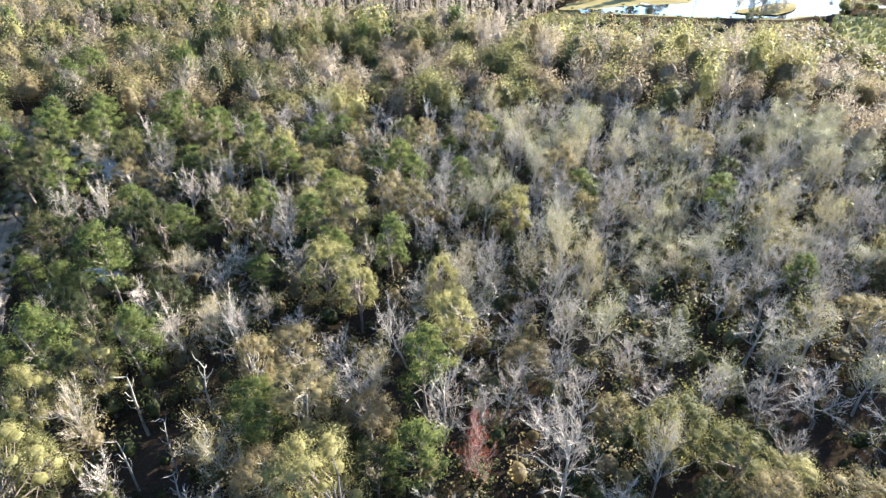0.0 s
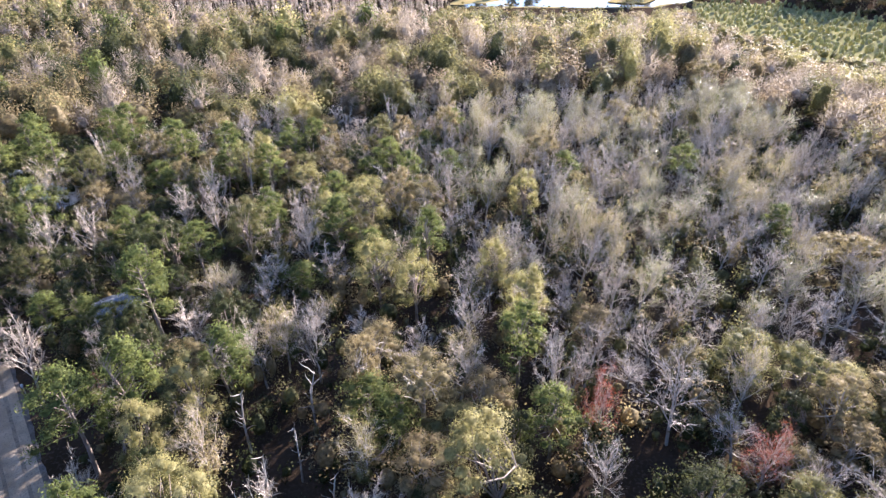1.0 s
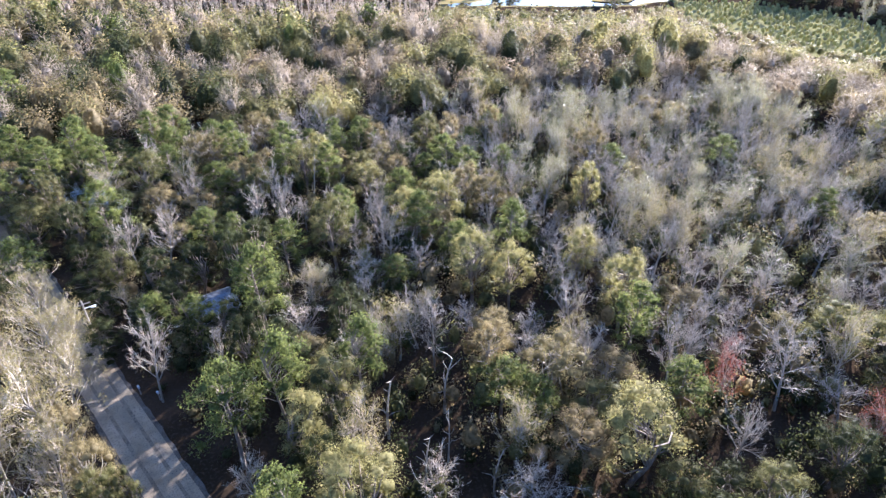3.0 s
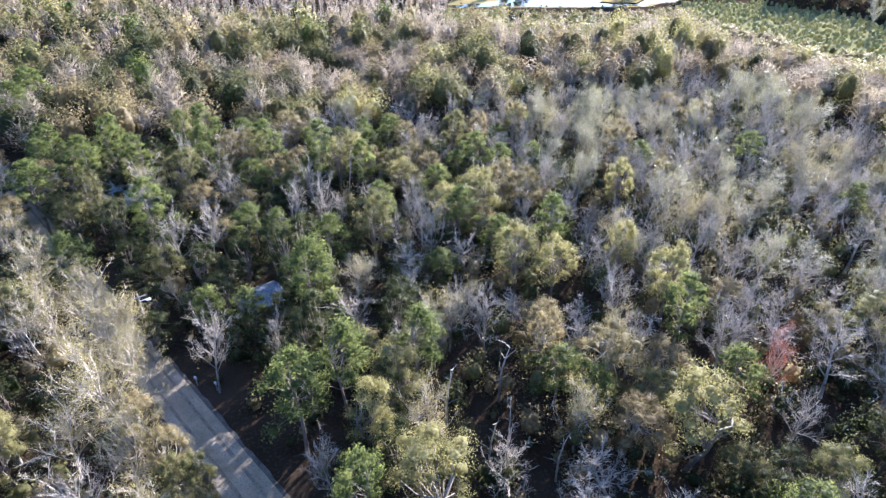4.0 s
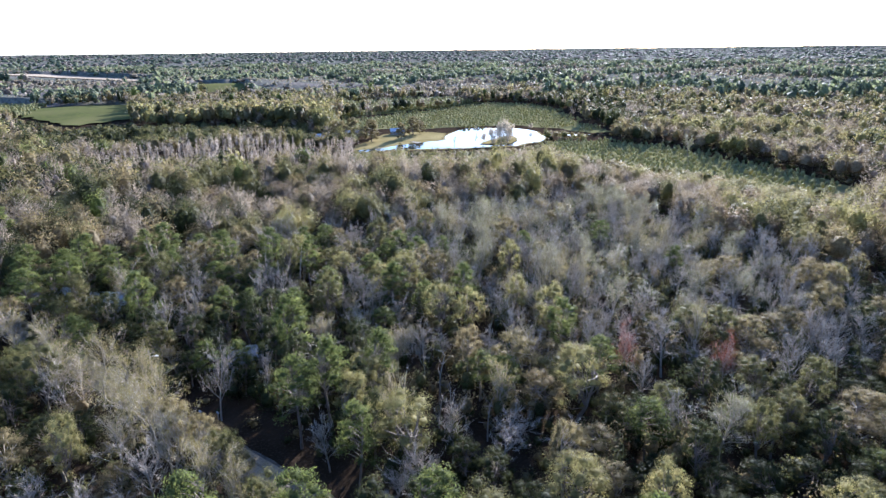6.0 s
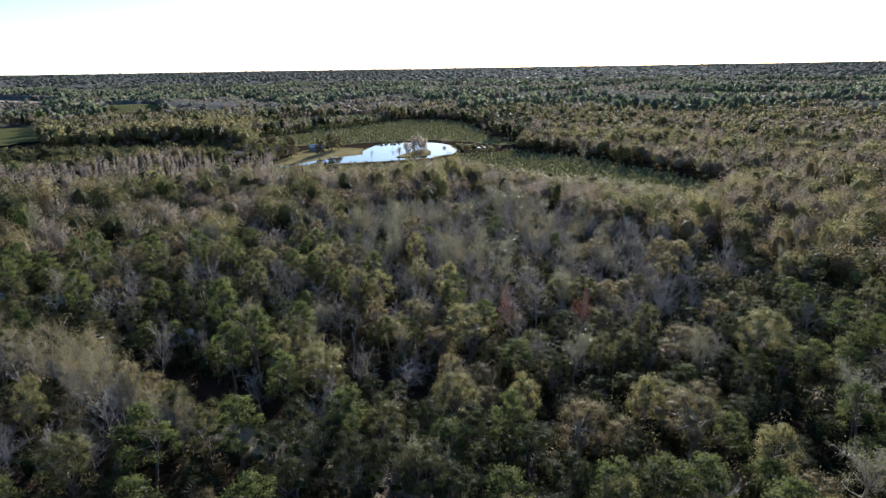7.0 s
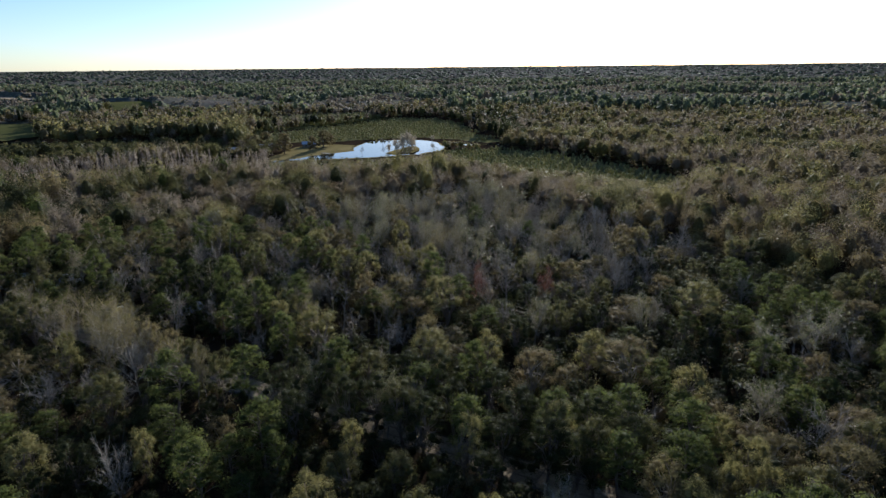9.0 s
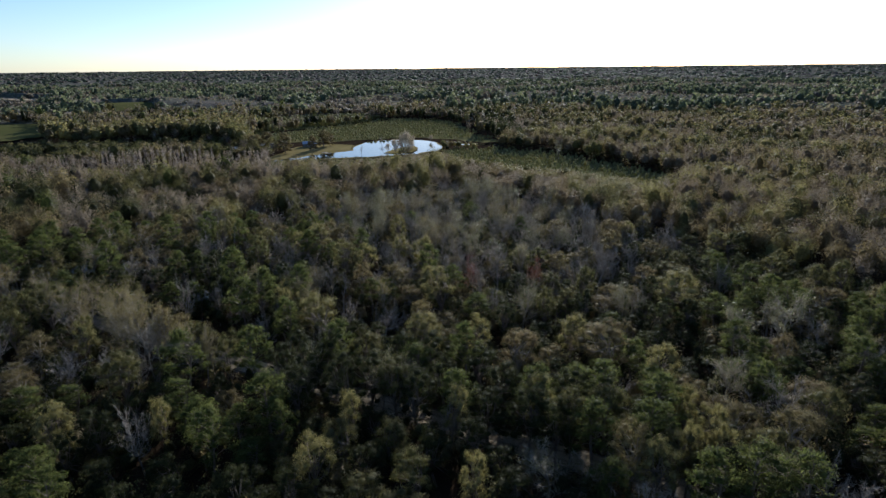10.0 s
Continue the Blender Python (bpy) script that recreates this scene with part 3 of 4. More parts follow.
HAND = {
    "olive": [(-39.6, 41.8, 12.8, 2.7), (-36.6, 33.6, 13.2, 4.3), (-15.4, 63.8, 12.9, 3.8), (-14.8, 80.0, 14.0, 4.2), (0.2, 51.8, 14.0, 3.2), (-1.2, 60.8, 12.4, 2.6),
        (9.4, 78.6, 13.0, 2.8), (-10.9, 31.6, 14.2, 4.3), (-36.2, 46.8, 12.0, 3.2), (-20.5, 79.0, 12.8, 3.4), (-11.3, 60.6, 12.2, 3.0), (-72.5, 48.2, 13.0, 2.4),
        (-25.3, 14.6, 12.8, 4.1), (-17.0, 10.2, 12.2, 2.6), (-4.6, -1.0, 12.5, 3.3), (27.0, 0.2, 13.4, 5.2), (-2.6, -16.5, 12.5, 3.3), (-23.6, -11.8, 12.2, 2.7),
        (-34.3, -7.1, 12.0, 2.3), (-46.6, 0.6, 11.9, 2.0), (-78.9, 20.3, 12.2, 2.7), (-67.6, 14.0, 11.8, 1.8), (-54.8, -5.8, 12.2, 2.7), (-9.6, -25.5, 11.9, 2.1),
        (-11.2, -30.2, 12.1, 2.4), (-17.1, -31.1, 11.9, 2.0), (-14.7, -33.8, 12.0, 2.3), (-23.6, -31.2, 12.2, 2.8), (-41.3, -19.5, 11.9, 1.9)],
    "cream": [(-63.0, 52.6, 14.8, 4.6), (-57.2, 33.0, 12.5, 2.5), (-59.5, 38.2, 12.8, 2.8), (-66.8, 62.5, 13.2, 4.0), (-61.9, 44.2, 13.2, 3.0), (-66.2, 57.0, 12.6, 3.4),
        (-70.0, 71.5, 12.4, 3.8), (-63.8, 58.2, 12.6, 3.2), (-65.0, 64.6, 11.8, 3.2), (-20.2, 37.2, 12.4, 2.8), (-76.5, 73.0, 12.6, 4.2)],
    "pale": [(-34.7, 40.0, 12.3, 3.0), (13.8, 67.2, 13.4, 2.4), (16.9, 62.4, 13.4, 2.2), (-76.8, 81.5, 12.4, 3.8), (-82.0, 91.0, 12.4, 3.8), (-67.6, 48.2, 12.6, 3.4),
        (-72.0, 66.0, 12.0, 3.6), (-53.0, 104.0, 12.4, 3.2), (17.8, 36.0, 12.8, 2.6), (-65.8, 101.7, 13.6, 4.2)],
    "pine": [(-41.2, 47.6, 13.9, 2.9), (-46.3, 45.0, 13.4, 3.4), (-42.4, 62.6, 14.8, 3.4), (-45.3, 80.6, 10.2, 1.9), (-81.8, 103.2, 13.0, 3.6), (-75.6, 110.2, 13.8, 3.4),
        (-61.4, 28.4, 12.9, 3.4), (-72.2, 120.0, 13.8, 3.4), (-94.0, 158.0, 15.0, 4.0), (-96.0, 150.0, 14.0, 4.0), (-51.7, 24.7, 12.5, 3.4), (-39.5, 17.9, 12.6, 3.5),
        (-23.3, 5.6, 12.2, 2.7), (-55.0, 8.3, 12.5, 3.4), (-63.8, 5.0, 12.2, 2.7)],
    "green": [(-56.8, 40.0, 10.6, 2.2), (-32.0, 77.2, 13.6, 3.4), (-35.6, 35.2, 10.4, 2.8), (-76.6, 68.2, 14.0, 3.6), (-55.4, 40.6, 9.8, 1.8), (-54.4, 27.6, 12.6, 2.7),
        (-9.0, 109.8, 12.8, 3.0), (-9.6, 134.0, 12.6, 3.8), (-59.0, 103.4, 14.0, 3.4), (-69.4, 30.6, 12.6, 3.7), (-23.5, -18.1, 12.4, 3.2), (3.0, -37.2, 12.5, 3.4)],
    "bare": [(-1.0, 40.8, 13.4, 3.0), (9.8, 35.2, 12.9, 4.0), (-24.1, 52.5, 11.9, 3.0), (-30.2, 53.2, 12.0, 2.6), (-56.0, 84.2, 12.8, 3.4), (-43.0, 88.2, 13.0, 3.2),
        (-73.6, 65.6, 12.4, 3.6), (-59.1, 82.4, 13.2, 3.0), (0.2, 29.9, 11.0, 2.6), (-48.0, 57.5, 10.5, 2.2), (-44.4, 38.6, 9.6, 2.6), (23.4, 97.8, 13.6, 3.4),
        (-62.2, 45.0, 11.6, 3.2), (-54.9, 57.0, 14.6, 2.8), (-63.9, 40.7, 12.8, 3.2), (-32.3, 106.6, 12.6, 3.2), (-70.4, 13.9, 12.4, 3.1), (1.7, -31.6, 13.2, 4.9)],
    "tan": [(-58.0, 43.0, 11.5, 2.4), (-60.5, 47.2, 12.2, 2.5), (-55.2, 36.2, 10.4, 2.2), (-19.5, 46.6, 12.4, 2.4), (-15.9, 0.1, 12.7, 3.9), (-3.7, -6.8, 13.2, 5.0),
        (-23.6, -27.3, 12.5, 3.2), (-4.6, -37.7, 12.8, 3.9)],
    "red": [(2.2, 36.3, 11.8, 1.9), (13.8, 27.3, 11.2, 2.2), (-47.0, 53.0, 6.5, 1.2)],
    # Unobserved evergreens among these are added to shade the cabin roof and road.
    "dark": [(-50.5, 10.5, 12.8, 3.6), (-46.6, 14.2, 12.8, 3.4), (-49.4, 17.6, 13.0, 3.4), (-45.0, 20.6, 12.4, 3.2), (-43.6, 9.6, 12.4, 3.4), (-39.6, 20.4, 12.0, 3.0), (-45.6, 75.0, 12.5, 2.8), (-42.4, 77.2, 12.5, 3.0), (-46.6, 79.5, 11.5, 2.6), (-40.5, 53.0, 12.3, 2.8), (-37.6, 44.6, 11.6, 2.4), (-33.0, 57.5, 12.0, 3.0), (-45.0, 56.4, 11.8, 2.6), (-38.5, 38.0, 11.0, 2.2), (-50.4, 62.4, 8.0, 2.1),
        (-46.6, 64.0, 8.6, 2.2), (-53.6, 68.6, 9.0, 2.6), (-55.5, 76.0, 10.5, 3.0), (-44.4, 68.2, 11.0, 2.8), (-73.5, 106.0, 11.5, 3.2), (-62.0, 95.0, 11.0, 3.0),
        (-78.8, 112.8, 11.0, 3.0), (-57.5, 69.0, 7.0, 2.0), (-43.4, 57.6, 11.8, 2.8), (-40.5, 68.0, 10.0, 2.6), (-53.0, 73.5, 8.5, 2.4)],
    "snag": [(-31.6, 44.2, 9.6, 3.0), (-25.0, 45.9, 9.1, 3.0), (-26.6, 39.4, 7.6, 2.0), (-29.4, 37.4, 8.2, 2.4), (-23.6, 34.4, 7.4, 2.4), (-33.0, 96.0, 12.6, 2.4)],
    "fleck": [(-47.4, 15.1, 12.3, 2.9), (-37.2, 8.5, 12.2, 2.6), (-34.9, 4.1, 11.7, 1.8), (0.4, 16.8, 12.7, 3.7), (16.1, 4.8, 12.3, 2.9), (31.0, -18.1, 14.4, 5.2),
        (21.4, -16.7, 12.9, 4.2), (3.7, -24.2, 12.8, 4.0), (-12.7, -38.8, 12.6, 3.6)],
}

taken = []


def plant(kind, x, y, h, r, rng, group=GROVE):
    proto = kinds[kind][rng.integers(0, len(kinds[kind]))]
    ref = 9.0 if kind == "snag" else 13.3
    wide = r / 3.9 if kind != "pine" else r / 3.3
    m = pose(x, y, float(land(x, y)), 0, 0, rng.uniform(0, 360)) @ Matrix.Diagonal((wide, wide, h / ref, 1))
    ob = copy_thing(proto, m)
    taken.append((x, y, r))
    return tagged(ob, group=group)


rng = np.random.default_rng(40)
for kind, spots in HAND.items():
    for x, y, h, r in spots:
        plant(kind, x, y, h, r, rng)

for i, y in enumerate(np.arange(-38, 19, 4.4)):            # evergreens that close over the road
    for side in (-1, 1):
        if (i + (side > 0)) % 3:
            plant(("dark", "green", "dark", "pine")[(i + side) % 4], ROAD(y) - 0.5 + side * 2.7, y + side * 1.3, rng.uniform(10.0, 12.5), rng.uniform(3.2, 4.0), rng)

# thin, open spots of the woods: x, y, radius
THIN = [(-27, 41, 8), (-49.5, 71, 4.5), (-75, 116, 4), (-34, 64, 3)]


def mix_at(x, y, rng):
    """The kind of tree that grows at a place."""
    w = dict(olive=1.1, green=1.3, dark=1.8, tan=0.9, pine=0.7, bare=4.2, pale=0.9, fleck=1.6, cream=0.3)
    if x > 2 and y > 12:                       # grey hardwoods
        w.update(bare=3.6, fleck=4.2, pale=0.7, cream=0.0, olive=1.2, green=0.6, dark=0.8, tan=1.2, pine=0.1)
    if x < -40 and y > 60:                     # shaded homestead woods
        w.update(dark=5.0, pine=2.4, green=2.4, fleck=0.6, bare=2.6, pale=0.4)
    if y < 20:                                 # dense greener woods; dark kinds also stand in for vignetting
        w.update(green=2.6, dark=5.0, olive=0.8, tan=0.8, pine=2.0, bare=1.8, fleck=1.0, pale=0.3, cream=0.1)
    if x < -62 and y < 65:                     # pale half-bare trees beyond the road
        w.update(pale=2.6, cream=1.6, bare=3.0, olive=1.6)
    if x < -50 and y < 34:                     # dark evergreens stand in for this corner's shade and vignetting
        w.update(dark=5.0, green=2.0, pine=1.6, olive=1.2, tan=0.6, bare=0.8, fleck=0.5, pale=0.2, cream=0.1)
    names = list(w)
    p = np.array([w[q] for q in names])
    p = np.cumsum(p / p.sum())
    grain = noise.noise(Vector((x * 0.075, y * 0.075, 2.0))) * 0.62 + 0.5       # like kinds stand together
    u = (grain * 0.62 + rng.uniform(0, 1) * 0.38 + noise.noise(Vector((x * 0.02, y * 0.02, 6.0))) * 0.4) % 1.0
    return names[min(int(np.searchsorted(p, u)), len(names) - 1)]


def off_line(x, y, ax, ay, bx, by):
    f = min(1, max(0, ((x - ax) * (bx - ax) + (y - ay) * (by - ay)) / ((bx - ax) ** 2 + (by - ay) ** 2)))
    return math.hypot(x - ax - f * (bx - ax), y - ay - f * (by - ay))


# gaps in the canopy beside the road
CLEAR_LINES = [(-48.5, 25, -51, 31), (-51, 31, -58, 47), (-48.4, 33.7, -58.3, 52.7), (-58.3, 52.7, -63, 61)]
count = {}
tries = 0
while tries < 15000:
    tries += 1
    x, y = rng.uniform(-112, 74), rng.uniform(-62, 128)
    side = abs(x - ROAD(y)) * 0.894
    if side < (3.6 if 34 < y < 66 or 82 < y < 90 else 1.2) or x > ROAD(y) and side < 7.0 and 36 < y < 66:
        continue
    if y < 8 - 0.72 * (x + 86):           # under and behind the camera at its last
        continue
    kind = mix_at(x, y, rng)
    if any(off_line(x, y, *q) < 3.4 for q in CLEAR_LINES):
        continue
    r = rng.uniform(2.5, 4.3) if kind not in ("pine", "dark") else rng.uniform(2.4, 3.2)
    if y < 22 and kind in ("olive", "green", "tan"):
        r = rng.uniform(2.4, 4.0)
    gap = 0.60 if y < 20 else 0.56 if noise.noise(Vector((x * 0.06, y * 0.06, 21.0))) > -0.12 else 0.8
    t_ = np.array(taken)
    if ((x - t_[:, 0]) ** 2 + (y - t_[:, 1]) ** 2 < (gap * (r + t_[:, 2])) ** 2).any():
        continue
    if any((x - a) ** 2 + (y - b) ** 2 < q * q for a, b, q in THIN):
        continue
    if count.get(kind, 0) >= 290:
        continue
    h = rng.normal(8.8 if y < 20 else 10.4 if y > 75 else 9.0, 1.9) * (0.82 if kind == "dark" else 1.0) * (0.85 if kind == "red" else 1.0)
    if y < 24 and side < 7 and kind not in ("bare", "fleck"):   # crowns that close over the road
        h, r = 12.0, max(r, 3.6)
    plant(kind, x, y, float(np.clip(h, 6.0, 13.6)), r, rng)
    count[kind] = count.get(kind, 0) + 1

# ---- farther woods: many trees in one object for each kind ----
def lobes(rng, count):
    """The ways in which the boughs of a crown swell out."""
    k = np.arange(count)
    z = 1 - 1.35 * (k + 0.5) / count
    a = 2.4 * k + rng.uniform(-0.5, 0.5, count)
    q = np.sqrt(1 - z * z)
    return unit(np.stack([q * np.cos(a), q * np.sin(a), z + rng.uniform(-0.15, 0.15, count)], 1)), rng.uniform(0.75, 1.12, count)


def swell(d, ways, sizes):
    """How far a lobed crown reaches in the directions d, and which way its surface faces there."""
    near = d @ ways.T
    w = near.argmax(axis=1)
    reach = 0.55 + 0.45 * sizes[w] * np.clip((near.max(axis=1) - 0.4) / 0.6, 0, 1) ** 0.7
    return reach, unit(d * 0.75 + (d - ways[w]) * 0.7 + (0, 0, 0.18))


def core_of(rng, ways, sizes, rings, sides, scale):
    """The leafy mass of a crown: a lobed dome, open below."""
    up = np.linspace(-0.62, 1.5, rings + 1)
    turn = np.linspace(0, 2 * math.pi, sides, endpoint=False)
    u, a = np.meshgrid(up, turn, indexing="ij")
    d = np.stack([np.cos(u) * np.cos(a), np.cos(u) * np.sin(a), np.sin(u)], -1).reshape(-1, 3)
    reach, face = swell(d, ways, sizes)
    v = d * (reach * scale * rng.uniform(0.92, 1.06, len(d)))[:, None]
    i, j = (q.ravel() for q in np.meshgrid(np.arange(rings), np.arange(sides), indexing="ij"))
    k = (j + 1) % sides
    return v, np.stack([i * sides + j, i * sides + k, (i + 1) * sides + k, (i + 1) * sides + j], 1), face


def tufts(rng, n, r, lo, hi, size, slim, clumps=6, solidity=0.86, rings=5, sides=9):
    """A crown seen from afar: a lobed dome with n sprays of leaves ragged over it."""
    ways, sizes = lobes(rng, clumps)
    grow, mid = np.array((r, r, (hi - lo) * 0.56)), np.array((0, 0, lo + (hi - lo) * 0.44))
    v, f, face = core_of(rng, ways, sizes, rings, sides, solidity)
    sets = [(v * grow + mid, f, unit(face / grow))]
    if n:
        d = unit(rng.normal(size=(n, 3)) + (0, 0, 0.45))
        reach, face = swell(d, ways, sizes)
        c = d * (reach * rng.uniform(0.62, 1.15, n))[:, None] * grow + mid
        lv, lf = leaf_quads(rng, c, face + rng.normal(size=(n, 3)) * 0.7, size, slim)
        sets.append((lv, lf, np.repeat(unit(face / grow * r + rng.normal(size=(n, 3)) * 0.2), 4, axis=0)))
    return together(*sets)


def spires(rng, n, r, lo, hi, wide, lean=0.6, clumps=6, solidity=0.6, rings=4, sides=8):
    """A bare crown seen from afar: slim twigs that reach up and outward over a thin inner mass."""
    ways, sizes = lobes(rng, clumps)
    grow, mid = np.array((r, r, (hi - lo) * 0.56)), np.array((0, 0, lo + (hi - lo) * 0.44))
    d = unit(rng.normal(size=(n, 3)) + (0, 0, 0.35))
    reach, face = swell(d, ways, sizes)
    c = d * (reach * rng.uniform(0.4, 1.0, n))[:, None] * grow + mid
    way = unit(d * (lean, lean, 0.25) + rng.normal(size=(n, 3)) * 0.3 + (0, 0, 0.55))
    long = rng.uniform(0.8, 1.9, n)[:, None]
    v, f = slivers(rng, c - way * long * 0.5, c + way * long * 0.5, wide)
    v2, f2 = slivers(rng, np.array([(0, 0, 0.0)]), np.array([(0, 0, hi * 0.8)]), 0.12)
    cv, cf, cn = core_of(rng, ways, sizes, rings, sides, solidity)
    return together((v, f, np.repeat(unit(face + (0, 0, 0.2)), 4, axis=0)), (v2, f2, np.tile((0, 0, 1.0), (4, 1))), (cv * grow + mid, cf, unit(cn / grow)))


def scatter(name, protos, material, x, y, hs, rs, rng, label):
    """Joins copies of the crowns at all the places into one object."""
    vs, fs, ns, off = [], [], [], 0
    pick = rng.integers(0, len(protos), len(x))
    turn = rng.uniform(0, 6.28, len(x))
    z = land(x, y)
    for i, (pv, pf, *pn) in enumerate(protos):
        s = np.where(pick == i)[0]
        if not len(s):
            continue
        c, sn = np.cos(turn[s])[:, None], np.sin(turn[s])[:, None]
        px, py, pz = pv[:, 0][None], pv[:, 1][None], pv[:, 2][None]
        k = rs[s][:, None]
        w = np.stack([(px * c - py * sn) * k + x[s][:, None], (px * sn + py * c) * k + y[s][:, None], pz * hs[s][:, None] + z[s][:, None]], -1)
        vs.append(w.reshape(-1, 3))
        if pn:
            nx, ny, nz = pn[0][:, 0][None], pn[0][:, 1][None], pn[0][:, 2][None]
            ns.append(np.stack(np.broadcast_arrays(nx * c - ny * sn, nx * sn + ny * c, nz + 0 * c), -1).reshape(-1, 3))
        fs.append((pf[None] + (np.arange(len(s)) * len(pv))[:, None, None] + off).reshape(-1, 4))
        off += w.shape[0] * w.shape[1]
    me = mesh_from(name, np.concatenate(vs), np.concatenate(fs), material, normals=np.concatenate(ns) if ns else None)
    return tagged(new(name, me), label, "woods", kind="stuff")


def within(poly, x, y, rough=14):
    """Inside the polygon, with a ragged edge."""
    j = np.array([(noise.noise(Vector((a * 0.05, b * 0.05, 1.0))), noise.noise(Vector((a * 0.05, b * 0.05, 9.0)))) for a, b in zip(x, y)]).reshape(-1, 2)
    return inside(poly, x + j[:, 0] * rough, y + j[:, 1] * rough)


def clear(x, y):
    """Where the woods grow: off the water, the fields, the plantations and the road."""
    ok = np.ones(len(x), bool)
    for poly in OPEN[:2]:
        ok &= ~inside(poly, x, y)
    for poly in OPEN[2:]:
        ok &= ~within(poly, x, y, 26)
    return ok & ~((np.abs(x - ROAD(y)) * 0.894 < 6) & (y < 150))


def sight_cap(x, y, eyes=((-58, -12, 50), (-74, -56, 51)), polys=None):
    """How high trees may stand without hiding the open water and fields behind them."""
    cap = np.full(len(x), 20.0)
    for ex, ey, ez in eyes:
        for h in (14, 12, 10, 8, 6, 4.5, 3, 1.8):
            bad = np.zeros(len(x), bool)
            for f in (1.0, 0.8, 0.6, 0.4):
                k = ez / (ez - h * f)
                for poly in polys or (GRASS_AT, POND[2:-2], LAWN_AT, PINES_A, BEYOND_B):
                    bad |= inside(poly, ex + (x - ex) * k, ey + (y - ey) * k)
            cap = np.where(bad, np.minimum(cap, h * 0.8), cap)
    return cap


rng = np.random.default_rng(60)
near_box = lambda x, y: (x > -113) & (x < 75) & (y > -65) & (y < 129)
MID = {
    "olive": ("green_woods", OLIVE, "mixed woods with yellow-green crowns", (3.3, 3.0, 12.5)),
    "green": ("green_woods", GREEN, "mixed woods with mid-green crowns", (3.2, 2.5, 12.5)),
    "dark": ("evergreen_woods", DARK, "dark evergreen woods", (3.0, 1.5, 12.0)),
    "tan": ("tan_woods", TAN, "woods with tan and ochre crowns", (3.1, 2.5, 12.0)),
    "russet": ("russet_woods", RUSSET, "woods with reddish-brown crowns", (3.1, 2.5, 11.5)),
    "bare": ("bare_woods", FUZZ, "leafless grey-pink woods", (3.1, 3.0, 12.5)),
    "cypress": ("cypress_woods", CYPRESS, "stand of slender bare pale cypresses", (1.1, 2.0, 13.0)),
    "pine": ("pine_woods", NEEDLE, "tall green pines among the woods", (2.8, 4.5, 14.0)),
    "pale": ("pale_woods", PALE, "pale straw-coloured half-bare woods", (3.0, 3.0, 12.0)),
}


def crowns(key, tier, r, lo, hi):
    """Five crowns of a kind: fine ones near by, coarser ones farther off."""
    rings, sides = ((4, 8), (4, 7), (3, 6))[tier]
    if key in ("bare", "cypress"):
        n, wide, k = ((420, 0.038, 8), (140, 0.07, 6), (46, 0.13, 4))[tier]
        if key == "cypress":
            n, wide, k = ((60, 0.07, 5), (36, 0.09, 4), (16, 0.13, 4))[tier]
        return [spires(rng, n, r, lo, hi, wide, 0.2 if key == "cypress" else 0.6, k, 0.28, rings, sides) for _ in range(5)]
    n, size, k = ((1000, 0.3, 10), (270, 0.55, 8), (52, 1.15, 5))[tier]
    return [tufts(rng, n, r, lo, hi, size, 0.72, k, (0.58, 0.62, 0.7)[tier], rings, sides) for _ in range(5)]


in_belt = lambda x, y: (x > -75) & (x < 48) & (y > 225 - 0.5 * x) & (y < 295 - 0.35 * x)
parts_x, parts_y = [], []
for step in (5.8, 4.2):                        # the cypress belt stands closer
    x, y = np.meshgrid(np.arange(-480, 660, step), np.arange(-60, 740, step))
    x, y = (x + rng.uniform(-0.48, 0.48, x.shape) * step).ravel(), (y + rng.uniform(-0.48, 0.48, y.shape) * step).ravel()
    s = in_belt(x, y) == (step < 5)
    parts_x.append(x[s])
    parts_y.append(y[s])
gx, gy = np.concatenate(parts_x), np.concatenate(parts_y)
az, dist = np.degrees(np.arctan2(gx + 40, gy + 10)), np.hypot(gx + 40, gy + 10)
keep = (az > -44) & (az < np.where(dist < 420, 104, 84)) & (dist < 720) & (rng.uniform(0, 1, gx.shape) < np.clip((730 - dist) / 150, 0, 0.94)) & ~near_box(gx, gy) & clear(gx, gy)
gx, gy, dist = gx[keep], gy[keep], dist[keep]
tone = lambda s, z: np.array([noise.noise(Vector((a * s, b_ * s, z))) for a, b_ in zip(gx, gy)])
u = (rng.uniform(0, 1, len(gx)) * 0.55 + tone(0.05, 11.0) * 0.55 + 0.225 + tone(0.018, 15.0) * 0.3) % 1.0
patch, spot = tone(0.014, 3.0), tone(0.045, 5.0)
pick = lambda *rows: np.select([u < q for q, _ in rows], [key for _, key in rows], rows[-1][1])
kind = pick((0.09, "olive"), (0.25, "green"), (0.40, "tan"), (0.56, "dark"), (0.90, "bare"), (0.96, "pine"), (1.0, "russet"))
kind = np.where(spot > 0.22, pick((0.6, "bare"), (0.9, "tan"), (1.0, "russet")), kind)
kind = np.where(spot < -0.25, pick((0.2, "olive"), (0.5, "green"), (0.65, "tan"), (1.0, "dark")), kind)
east = (gx > 60) & (gy < 250 + 0.3 * (gx - 60))
front = (gx > -20) & (dist < 225)
kind = np.where(front, pick((0.34, "bare"), (0.48, "tan"), (0.60, "russet"), (0.70, "olive"), (0.92, "green"), (1.0, "dark")), kind)
kind = np.where(east & ~front, np.where(spot > 0.05, pick((0.5, "russet"), (0.8, "bare"), (0.9, "tan"), (1.0, "pale")), pick((0.3, "bare"), (0.5, "tan"), (0.68, "russet"), (0.85, "green"), (1.0, "olive"))), kind)
deep = east & (dist > 300)
kind = np.where(deep & (patch < 0.02), pick((0.32, "green"), (0.5, "tan"), (0.58, "olive"), (0.76, "dark"), (1.0, "bare")), kind)
